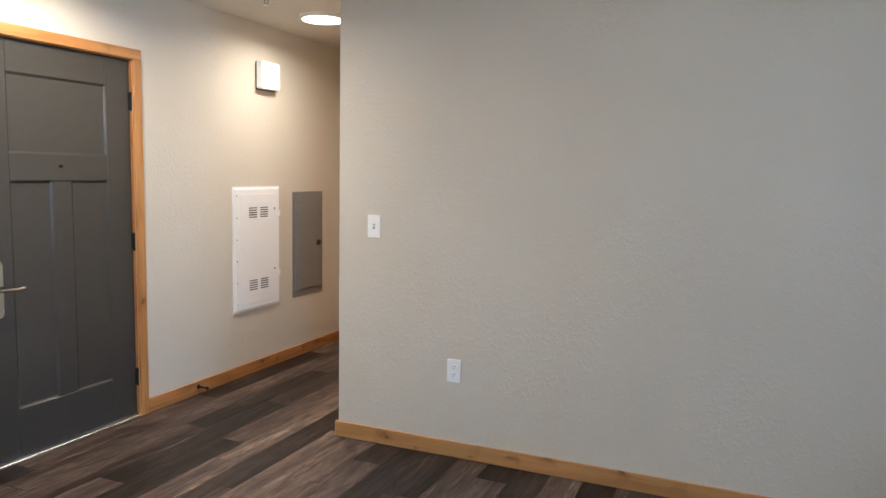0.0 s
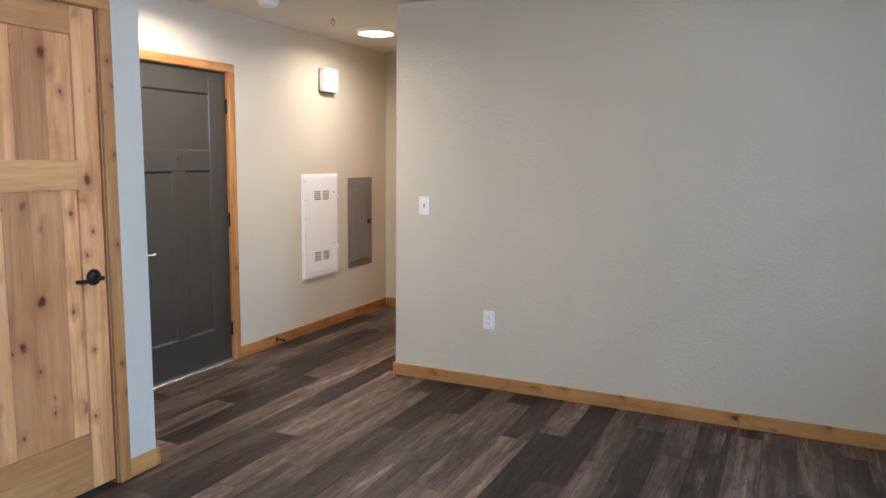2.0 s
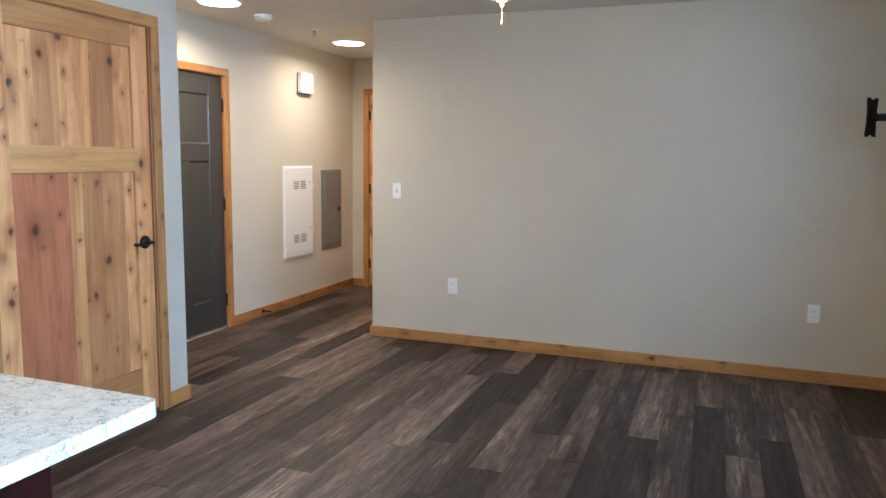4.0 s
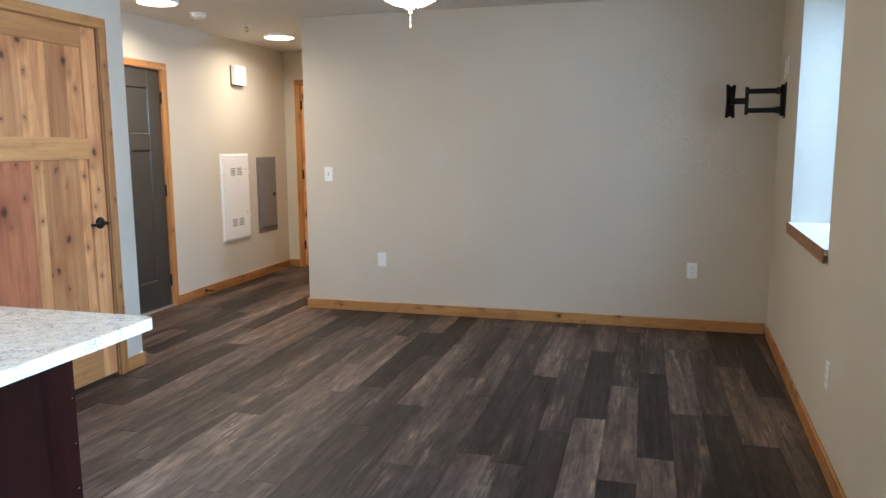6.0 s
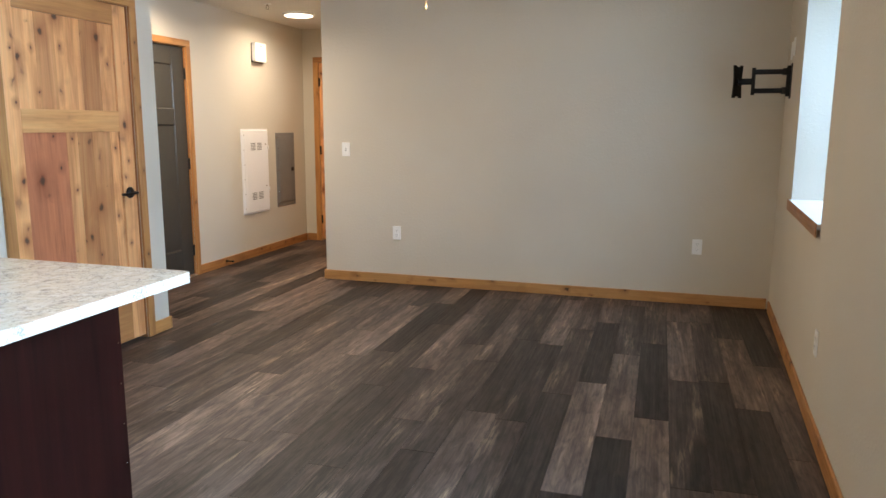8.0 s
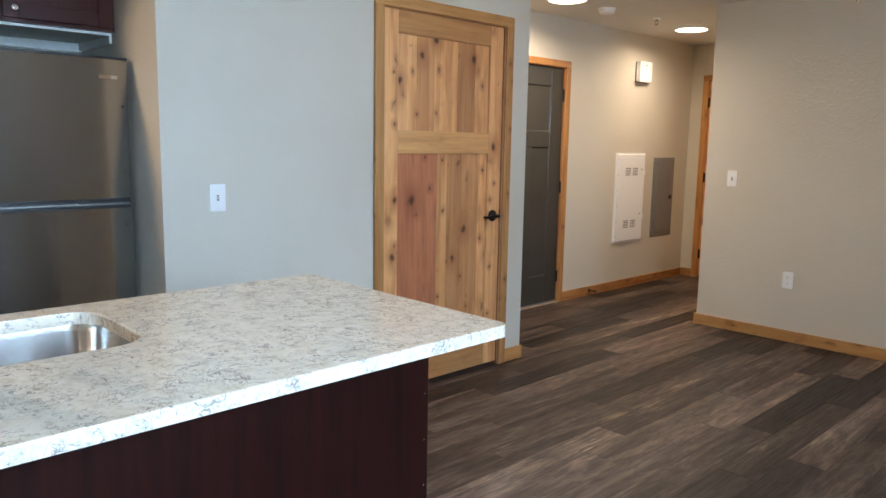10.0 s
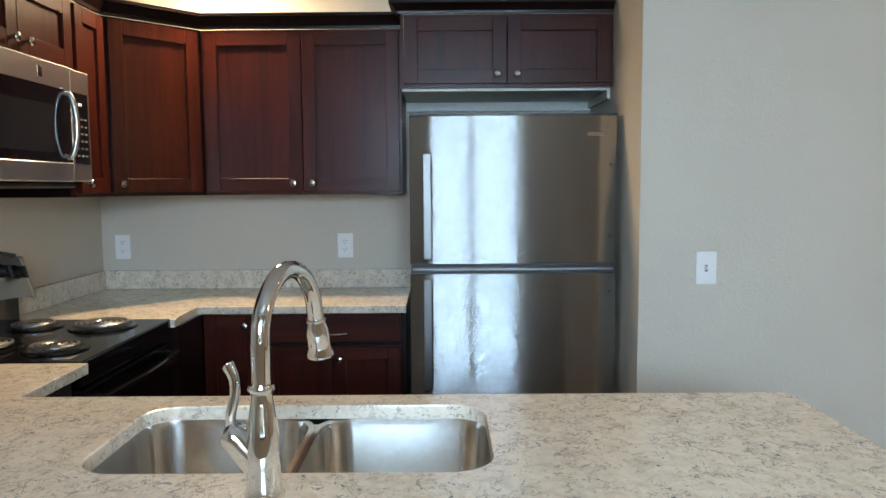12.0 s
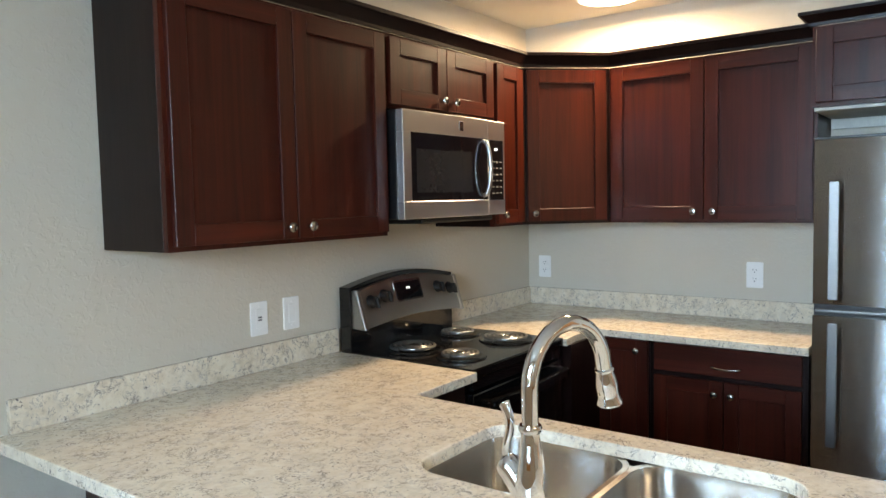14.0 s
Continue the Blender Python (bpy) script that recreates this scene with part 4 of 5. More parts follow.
# along the range wall; local x = room x
wall_cabinet(CH + "two closed doors above the counter", pose(-1.602, RANGE_Y, UB), 0.85, UT - UB, UD, ((0.012, 0.424, 0.385), (0.428, 0.838, 0.466)))
wall_cabinet(CH + "two short doors above the microwave", pose(-2.288, RANGE_Y, 1.805), 0.684, UT - 1.805, UD, ((0.012, 0.340, 0.305), (0.344, 0.672, 0.380)))
wall_cabinet(CH + "one narrow door beside the microwave", pose(-2.53, RANGE_Y, UB), 0.240, UT - UB, UD, ((0.010, 0.228, 0.195),))
# corner cabinet across the corner
CA, CB = (-2.535, RANGE_Y + UD), (BACK_X + UD, -2.545)
c = thing("corner_cabinet", "dark cherry-stained corner wall cabinet with one angled shaker door", "cabinet", pose(0, 0, UB), "wall cabinets")
bm = bmesh.new()
prism(bm, ((BACK_X + 0.001, RANGE_Y + 0.001), (-2.532, RANGE_Y + 0.001), CA, CB, (BACK_X + 0.001, -2.543)), 0, UT - UB)
part("body", bm, M_CHERRY_SHADED, c)
span = math.hypot(CB[0] - CA[0], CB[1] - CA[1])
turn = math.degrees(math.atan2(CB[1] - CA[1], CB[0] - CA[0]))


def angled(rows, bevel=0.0):
    """Boxes laid on the angled front: x along it, y out of it."""
    bm = boxes(*rows, bevel=bevel)
    bm.transform(pose(CB[0], CB[1], 0, 0, 0, turn + 180))
    return bm


h = UT - UB
front = part("door", angled(((0.075, span - 0.075, 0.001, 0.010, 0.069, h - 0.067),)), M_CHERRY, c)
for a in (0.02, span - 0.076):
    part("stile", angled(((a, a + 0.056, 0.001, 0.02, 0.014, h - 0.012),), 0.0015), M_CHERRY, front)
for a in (0.014, h - 0.068):
    part("rail", angled(((0.076, span - 0.076, 0.001, 0.02, a, a + 0.056),), 0.0012), M_CHERRY, front)
bm = bmesh.new()
lathe(bm, ((0.006, 0.02), (0.005, 0.032), (0.012, 0.037), (0.015, 0.042), (0.012, 0.047), (0.004, 0.049)), (span - 0.05, 0, 0.05), axis=1, n=16)
bm.transform(pose(CB[0], CB[1], 0, 0, 0, turn + 180))
part("knob", bm, M_NICKEL, front, "round satin nickel knob")

# along the back wall; local x = minus room y
wall_cabinet(CH + "two doors over the corner", pose(BACK_X, -1.692, UB, 0, 0, -90), 0.85, h, UD, ((0.012, 0.423, 0.385), (0.427, 0.838, 0.466)))
FC = wall_cabinet(CH + "two short doors over the refrigerator", pose(BACK_X, -0.828, 1.795, 0, 0, -90), 0.86, 2.085 - 1.795, 0.465,
                  ((0.014, 0.428, 0.39), (0.432, 0.846, 0.47)))
part("underside", boxes((0.004, 0.856, 0.02, 0.44, -0.012, -0.001), (0.004, 0.856, 0.02, 0.04, -0.052, -0.012), (0.004, 0.016, 0.04, 0.44, -0.045, -0.012)), M_LINER, FC, "pale unfinished underside with cleats")
crown("dark cherry-stained crown moulding along the wall cabinets", (
    (-0.752, RANGE_Y + 0.001, 1, 0), (-0.752, RANGE_Y + UD + 0.001, 1, 1), (CA[0], RANGE_Y + UD + 0.001, 0.4, 1), (CB[0] + 0.001, CB[1], 1, 0.4), (BACK_X + UD + 0.001, -1.694, 1, 0)), UT + 0.001, UT + 0.062)
crown("dark cherry-stained crown moulding above the refrigerator cabinet", (
    (BACK_X + UD + 0.05, -1.689, 0, -1), (BACK_X + 0.466, -1.689, 1, -1), (BACK_X + 0.466, -0.829, 1, 0)), 2.086, 2.135)

# ---- counters ----
TOP0 = COUNTER - 0.030
BX0, BX1 = -1.318, -0.455       # peninsula edges
SK = (-1.235, -0.862, -2.158, -1.432)


def counter(label, outer, holes=()):
    """A slab with eased edges and cut-outs."""
    bm = bmesh.new()
    ring = [bm.verts.new((x, y, COUNTER)) for x, y in outer]
    edges = [bm.edges.new((a, b)) for a, b in zip(ring, ring[1:] + ring[:1])]
    for hole in holes:
        hv = [bm.verts.new((x, y, COUNTER)) for x, y in hole]
        edges += [bm.edges.new((a, b)) for a, b in zip(hv, hv[1:] + hv[:1])]
    fill = bmesh.ops.triangle_fill(bm, edges=edges, use_beauty=True, use_dissolve=False)
    faces = [f for f in fill["geom"] if isinstance(f, bmesh.types.BMFace)]
    out = bmesh.ops.extrude_face_region(bm, geom=faces)
    for v in out["geom"]:
        if isinstance(v, bmesh.types.BMVert):
            v.co.z = TOP0
    bmesh.ops.recalc_face_normals(bm, faces=bm.faces)
    sharp = [e for e in bm.edges if len(e.link_faces) == 2 and e.calc_face_angle(0) > 1.0 and all(v.co.z > COUNTER - 0.001 for v in e.verts)]
    bmesh.ops.bevel(bm, geom=sharp, offset=0.004, segments=2, affect="EDGES", profile=0.6)
    ob = new("countertop", mesh_of("countertop", bm, M_STONE))
    return tagged(ob, label=label, category="countertop")


corner = rounded(BX0, BX1, -3.0, -0.722, 0.03, 4)
outer = [(-1.642, RANGE_Y + 0.002), (BX1 + 0.02, RANGE_Y + 0.002), *[p for p in corner if p[1] > -1.0], (BX0, -2.502), (-1.642, -2.502)]
counter("speckled beige quartz peninsula counter with a sink cut-out", outer, (rounded(*SK, 0.075, 8),))
counter("speckled beige quartz corner counter between range and refrigerator",
        [(BACK_X + 0.002, RANGE_Y + 0.002), (-2.298, RANGE_Y + 0.002), (-2.298, -2.505), (-2.38, -2.515), (-2.572, -2.515), (-2.575, -1.672), (BACK_X + 0.002, -1.672)])
BS = COUNTER + 0.088
for label, row in (("speckled quartz backsplash strip along the peninsula wall", (-1.642, BX1 - 0.02, RANGE_Y + 0.001, RANGE_Y + 0.02, COUNTER + 0.0005, BS)),
                   ("speckled quartz backsplash strip beside the range", (BACK_X + 0.02, -2.298, RANGE_Y + 0.001, RANGE_Y + 0.02, COUNTER + 0.0005, BS)),
                   ("speckled quartz backsplash strip on the back wall", (BACK_X + 0.001, BACK_X + 0.0195, RANGE_Y + 0.001, -1.672, COUNTER + 0.0005, BS))):
    ob = new("backsplash", mesh_of("backsplash", boxes(row, bevel=0.002), M_STONE))
    tagged(ob, label=label, category="backsplash")

# ---- base cabinets ----
pen = thing("peninsula_cabinet", "dark cherry-stained peninsula base with a plain back panel", "cabinet", pose(0, 0, 0), "base cabinets")
PX, PY = -0.662, -0.80
part("body", boxes((-1.29, PX - 0.007, RANGE_Y + 0.002, PY - 0.007, 0.0, 0.66), (-1.29, -1.27, RANGE_Y + 0.002, PY - 0.007, 0.66, TOP0 - 0.001),
                   (PX - 0.03, PX - 0.007, RANGE_Y + 0.002, PY - 0.007, 0.66, TOP0 - 0.001), (-1.27, PX - 0.03, PY - 0.025, PY - 0.007, 0.66, TOP0 - 0.001)), M_CHERRY_SHADED, pen)
part("back_panel", boxes((PX - 0.0065, PX, RANGE_Y + 0.002, PY, 0.0, TOP0 - 0.001), bevel=0.001), M_CHERRY_PANEL, pen, "vertical-grain cherry veneer panel")
part("end_panel", boxes((-1.295, PX - 0.0066, PY - 0.0065, PY - 0.0005, 0.0, TOP0 - 0.001), bevel=0.001), M_CHERRY_PANEL, pen)
for k in range(7):
    bm = bmesh.new()
    lathe(bm, ((0.003, PX), (0.002, PX + 0.001)), (0, PY - 0.012, 0.08 + k * 0.125), axis=0, n=8)
    part("brad_head", bm, M_NICKEL, pen)

base = thing("base_cabinet", "dark cherry-stained base cabinet with drawer above two doors", "cabinet", pose(BACK_X, -1.676, 0, 0, 0, -90), "base cabinets")
bd, bw = 0.52, 0.60
part("body", boxes((0, bw, 0.002, bd, 0.10, TOP0 - 0.001), (0.0, bw, 0.002, bd - 0.06, 0, 0.10)), M_CHERRY_SHADED, base)
dr = part("drawer", boxes((0.02, bw - 0.02, bd, bd + 0.019, 0.765, 0.878), bevel=0.002), M_CHERRY_X, base)
bm = bmesh.new()
tube(bm, smooth_line([(0.235, bd + 0.019, 0.805), (0.24, bd + 0.036, 0.803), (0.29, bd + 0.044, 0.800), (0.34, bd + 0.036, 0.803), (0.345, bd + 0.019, 0.805)], 5), 0.0045, 10)
part("bar_pull", bm, M_NICKEL, dr, "arched nickel pull")
shaker(base, "door", 0.02, 0.298, 0.12, 0.745, bd, 0.055, (0.268, 0.695))
shaker(base, "door", 0.302, bw - 0.02, 0.12, 0.745, bd, 0.055, (0.332, 0.695))
cb = thing("base_cabinet", "dark cherry-stained corner base cabinet with one door", "cabinet", pose(BACK_X, -2.277, 0, 0, 0, -90), "base cabinets")
part("body", boxes((0, 0.225, 0.002, bd, 0.10, TOP0 - 0.001), (0.0, 0.225, 0.002, bd - 0.06, 0, 0.10), (0.225, 0.87, 0.002, 0.80, 0, TOP0 - 0.001)), M_CHERRY_SHADED, cb)
shaker(cb, "door", 0.006, 0.222, 0.12, 0.878, bd, 0.05, (0.05, 0.835))
lb = thing("base_cabinet", "dark cherry-stained filler cabinet between range and peninsula", "cabinet", pose(-1.64, RANGE_Y, 0), "base cabinets")
part("body", boxes((0, 0.344, 0.002, 0.60, 0.0, TOP0 - 0.001)), M_CHERRY_SHADED, lb)


# ---- sink and tap ----
def basin(bm, x0, x1, y0, y1, r, ztop, depth):
    """An open pressed bowl with round corners and a dished bottom."""
    rings = []
    for inset, z in ((-0.012, ztop), (0.0, ztop - 0.001), (0.003, ztop - 0.02), (0.010, ztop - depth * 0.75), (0.022, ztop - depth * 0.94), (0.055, ztop - depth)):
        rr = max(0.02, r - inset * 0.5)
        rings.append([bm.verts.new((x, y, z)) for x, y in rounded(x0 + inset, x1 - inset, y0 + inset, y1 - inset, rr, 8)])
    n = len(rings[0])
    for a, b in zip(rings, rings[1:]):
        for i in range(n):
            f = bm.faces.new((a[i], a[(i + 1) % n], b[(i + 1) % n], b[i]))
            f.smooth = True
    last = rings[-1]
    ctr = bm.verts.new(((x0 + x1) / 2, (y0 + y1) / 2, ztop - depth - 0.004))
    for i in range(n):
        f = bm.faces.new((last[i], last[(i + 1) % n], ctr))
        f.smooth = True


sink = thing("kitchen_sink", "stainless steel double-bowl sink mounted under the counter", "sink", pose(0, 0, 0))
mid = -1.795
for y0, y1 in ((SK[2] - 0.008, mid - 0.012), (mid + 0.012, SK[3] + 0.008)):
    bm = bmesh.new()
    basin(bm, SK[0] - 0.008, SK[1] + 0.008, y0, y1, 0.075, TOP0 - 0.002, 0.19)
    bowl = part("bowl", bm, M_SINK, sink, "brushed steel bowl")
    bm = bmesh.new()
    lathe(bm, ((0.045, TOP0 - 0.190), (0.042, TOP0 - 0.187), (0.034, TOP0 - 0.190), (0.01, TOP0 - 0.1915)), ((SK[0] + SK[1]) / 2, (y0 + y1) / 2, 0), n=24)
    part("drain", bm, M_CHROME, bowl)
part("divider", boxes((SK[0] + 0.02, SK[1] - 0.02, mid - 0.013, mid + 0.013, TOP0 - 0.06, TOP0 - 0.004), bevel=0.006, seg=2), M_SINK, sink)


def tap():
    x, y = -0.758, -1.797
    t = thing("kitchen_faucet", "polished chrome gooseneck pull-down faucet beside the sink", "faucet", pose(x, y, COUNTER + 0.0005))
    d = Vector((-0.200, 0.052, 0)).normalized()     # the way the spout points
    bm = bmesh.new()
    lathe(bm, ((0.031, 0.0), (0.031, 0.005), (0.029, 0.012), (0.026, 0.03), (0.0285, 0.055), (0.029, 0.075), (0.024, 0.110), (0.0185, 0.145), (0.0165, 0.160),
               (0.0165, 0.166), (0.020, 0.170), (0.021, 0.175), (0.019, 0.180)), n=32)
    part("body", bm, M_CHROME, t)
    bm = bmesh.new()
    pts = [(0, 0, 0.178), (0, 0, 0.212), (0, 0, 0.238)]
    R, cz = 0.099, 0.245
    for k in range(15):
        a = math.pi - math.pi * 0.97 * k / 14
        flat = d * (R + R * math.cos(a))
        pts.append((flat.x, flat.y, cz + R * math.sin(a)))
    end = Vector(pts[-1])
    tip_dir = (d * 0.24 + Vector((0, 0, -1))).normalized()
    pts.append(end + tip_dir * 0.012)
    tube(bm, pts, 0.0145, 20)
    part("spout", bm, M_CHROME, t)
    bm = bmesh.new()
    tip = end + tip_dir * 0.010
    prof = ((-0.002, 0.0150), (0.0, 0.0185), (0.003, 0.0185), (0.005, 0.0155), (0.012, 0.0170), (0.030, 0.0210), (0.046, 0.0205), (0.056, 0.0205), (0.066, 0.0245), (0.070, 0.0248), (0.072, 0.0230))
    tube(bm, [tip + tip_dir * s for s, _ in prof], [r for _, r in prof], 24)
    head = part("spray_head", bm, M_CHROME, t)
    bm = bmesh.new()
    at = tip + tip_dir * 0.035 + d * 0.017
    tube(bm, (at - Vector((0, 0, 0.014)), at + Vector((0, 0, 0.014))), 0.006, 10)
    part("spray_button", bm, M_PLASTIC_BLACK, head)
    bm = bmesh.new()
    line = smooth_line([(0, -0.006, 0.050), (0.0, -0.022, 0.072), (0, -0.040, 0.094), (0, -0.052, 0.106), (0, -0.058, 0.110)], 5)
    n = len(line)
    tube(bm, line, [0.023 if i < n * 0.55 else 0.023 - 0.016 * ((i / (n - 1) - 0.55) / 0.45) ** 2 for i in range(n)], 20)
    valve = part("valve_arm", bm, M_CHROME, t)
    bm = bmesh.new()
    line = smooth_line([(0.0, -0.048, 0.112), (0.002, -0.047, 0.135), (0.002, -0.040, 0.165), (0.004, -0.040, 0.190), (0.005, -0.047, 0.208), (0.005, -0.050, 0.213)], 5)
    n = len(line)
    tube(bm, line, [0.008 + 0.007 * max(0, i / n - 0.55) if i < n - 2 else 0.006 for i in range(n)], 14)
    part("lever_handle", bm, M_CHROME, valve)


tap()


# ---- range ----
def lean(bm):
    for v in bm.verts:
        if v.co.y > 0.06:
            v.co.y += 0.30 * max(0.0, 1.19 - v.co.z)
    return bm


def cooker():
    x0, x1, yb = -2.296, -1.644, RANGE_Y + 0.025
    yf = -2.535
    w, dpt = x1 - x0, yf - yb
    t = thing("electric_range", "black freestanding electric range with four coil burners and steel control panel", "range", pose(x0, yb, 0))
    part("body", boxes((0, w, 0, dpt - 0.03, 0.0, 0.885), bevel=0.003), M_BLACK, t)
    bm = bmesh.new()
    prism(bm, rounded(-0.001, w + 0.001, 0.0, dpt + 0.018, 0.012, 3), 0.886, 0.920, 0.005)
    part("cooktop", bm, M_BLACK, t, "glossy black enamel cooktop")
    door = part("oven_door", boxes((0.004, w - 0.004, dpt - 0.03, dpt + 0.012, 0.20, 0.835), bevel=0.006, seg=2), M_BLACK, t)
    part("oven_window", boxes((0.12, w - 0.12, dpt + 0.012, dpt + 0.014, 0.35, 0.66)), M_GLASS_BLACK, door)
    part("vent_trim", boxes((0.01, w - 0.01, dpt - 0.03, dpt + 0.006, 0.842, 0.884), bevel=0.003), M_BLACK, t)
    bm = bmesh.new()
    bar = [(0.05 + (w - 0.10) * k / 12, dpt + 0.038 + 0.022 * math.sin(math.pi * k / 12)) for k in range(13)]
    prism(bm, bar + [(x, y + 0.020) for x, y in bar[::-1]], 0.777, 0.813, 0.006)
    for x in (0.05, w - 0.05):
        box(bm, x - 0.018, x + 0.018, dpt + 0.010, dpt + 0.058, 0.778, 0.812, bevel=0.006)
    part("door_handle", bm, M_BLACK, door, "glossy black bowed bar handle")
    part("drawer", boxes((0.004, w - 0.004, dpt - 0.03, dpt + 0.008, 0.03, 0.19), bevel=0.005), M_BLACK, t)
    n = 16
    arch = [(w * k / n, 1.163 + 0.040 * math.sin(math.pi * k / n)) for k in range(n + 1)]
    bm = bmesh.new()
    prism(bm, [(0, 0.918), *arch, (w, 0.918)], 0.0, 0.055, 0.004, axis=1)
    part("backguard", bm, M_BLACK, t, "black enamel backguard")
    bm = bmesh.new()
    face = [(0.028 + (w - 0.056) * k / n, 1.150 + 0.036 * math.sin(math.pi * k / n)) for k in range(n + 1)]
    low = [(0.028 + (w - 0.056) * k / n, 1.010 + 0.018 * math.sin(math.pi * k / n)) for k in range(n, -1, -1)]
    prism(bm, face + low, 0.056, 0.068, 0.002, axis=1)
    panel = part("control_panel", lean(bm), M_STEEL_RANGE, t, "brushed steel control panel with black knobs")
    bm = bmesh.new()
    prism(bm, rounded(w * 0.40, w * 0.66, 1.085, 1.168, 0.008, 3), 0.068, 0.0705, axis=1)
    part("display_frame", lean(bm), M_NICKEL, panel)
    bm = bmesh.new()
    prism(bm, rounded(w * 0.412, w * 0.648, 1.092, 1.160, 0.006, 3), 0.0705, 0.072, axis=1)
    part("display", lean(bm), M_GLASS_BLACK, panel, "dark glass display")
    part("clock_digits", lean(boxes(*[(w * 0.545 - k * 0.008, w * 0.545 - k * 0.008 + 0.0035, 0.072, 0.0727, 1.130, 1.139) for k in range(3)])), M_CLOCK, panel)
    for kx, kz in ((0.075, 1.105), (0.155, 1.118), (w - 0.155, 1.118), (w - 0.075, 1.105)):
        bm = bmesh.new()
        lathe(bm, ((0.025, 0.068), (0.025, 0.074), (0.021, 0.080), (0.020, 0.098), (0.014, 0.101)), (kx, 0, kz), axis=1, n=20)
        box(bm, kx - 0.005, kx + 0.005, 0.09, 0.108, kz - 0.021, kz + 0.021, bevel=0.002)
        part("control_knob", lean(bm), M_PLASTIC_BLACK, panel)
    for a in (w - 0.026, 0.006):
        part("end_cap", lean(boxes((a, a + 0.0205, 0.056, 0.072, 1.005, 1.155), bevel=0.004)), M_STEEL_RANGE, t)
    for bx, by, r in ((w - 0.165, 0.225, 0.098), (w - 0.150, 0.455, 0.078), (0.150, 0.195, 0.078), (0.150, 0.430, 0.098)):
        bm = bmesh.new()
        lathe(bm, ((r + 0.014, 0.9205), (r + 0.012, 0.925), (r, 0.9265), (r - 0.012, 0.9215), (0.012, 0.9205)), (bx, by, 0), n=36)
        pan = part("drip_pan", bm, M_BLACK, t, "black glazed drip pan")
        turns, steps = (4 if r > 0.09 else 3), 110
        pts = []
        for k in range(steps + 1):
            rad, a = 0.022 + (r - 0.030) * k / steps, 2 * math.pi * turns * k / steps
            pts.append((bx + rad * math.cos(a), by + rad * math.sin(a), 0.934))
        bm = bmesh.new()
        tube(bm, pts, 0.0062, 8)
        coil = part("coil", bm, M_COIL, pan, "dark spiral heating coil")
        bm = bmesh.new()
        lathe(bm, ((0.017, 0.926), (0.017, 0.938), (0.013, 0.9405), (0.004, 0.941)), (bx, by, 0), n=16)
        part("coil_hub", bm, M_NICKEL, pan)


cooker()


# ---- microwave ----
def microwave():
    x0, x1, z0, z1 = -2.266, -1.606, 1.42, 1.800
    w, h, d = x1 - x0, z1 - z0, 0.385
    t = thing("microwave", "stainless steel over-the-range microwave with black glass door", "microwave", pose(x0, RANGE_Y + 0.002, z0))
    part("body", boxes((0.001, w - 0.001, 0, d - 0.03, 0.0, h - 0.001), bevel=0.003), M_PLASTIC_BLACK, t)
    dx = 0.130
    door = part("door", boxes((dx, w, d - 0.03, d, 0.0, 0.062), (dx, w, d - 0.03, d, h - 0.078, h - 0.002), (w - 0.045, w, d - 0.03, d, 0.062, h - 0.078), bevel=0.002), M_STEEL_MW, t, "brushed steel door frame")
    part("door_glass", boxes((dx, w - 0.045, d - 0.03, d - 0.002, 0.062, h - 0.078)), M_GLASS_BLACK, door, "black glass")
    part("inner_window", boxes((dx + 0.11, w - 0.075, d - 0.002, d - 0.0012, 0.092, h - 0.135)), M_WINDOW_DARK, door)
    bm = bmesh.new()
    hx = dx + 0.030
    tube(bm, smooth_line([(hx, d - 0.004, 0.078), (hx, d + 0.016, 0.09), (hx, d + 0.030, 0.15), (hx, d + 0.030, 0.22), (hx, d + 0.016, 0.28), (hx, d - 0.004, 0.292)], 6), 0.0085, 14)
    part("door_handle", bm, M_STEEL_MW, door, "bowed steel handle")
    side = part("control_panel", boxes((0.002, dx - 0.002, d - 0.03, d - 0.001, 0.002, h - 0.004), bevel=0.002), M_STEEL_MW, t)
    part("keypad", boxes((0.018, dx - 0.012, d - 0.001, d + 0.001, 0.06, h - 0.08)), M_GLASS_BLACK, side)
    part("clock_digits", boxes(*[(0.080 - k * 0.009, 0.080 - k * 0.009 + 0.0035, d + 0.001, d + 0.0016, h - 0.122, h - 0.112) for k in range(3)]), M_CLOCK, side)
    rows = []
    for k in range(6):
        for j in range(3):
            rows.append((0.03 + j * 0.028, 0.046 + j * 0.028, d + 0.001, d + 0.0014, 0.085 + k * 0.025, 0.091 + k * 0.025))
    part("key_legends", boxes(*rows), M_PANEL_GREY, side)
    part("badge", boxes((0.30, 0.325, d, d + 0.0015, h - 0.058, h - 0.022), bevel=0.0005), M_NICKEL, door)
    part("underside_vent", boxes((0.02, w - 0.16, 0.05, d - 0.05, -0.022, -0.001), bevel=0.006), M_PLASTIC_BLACK, t)


microwave()


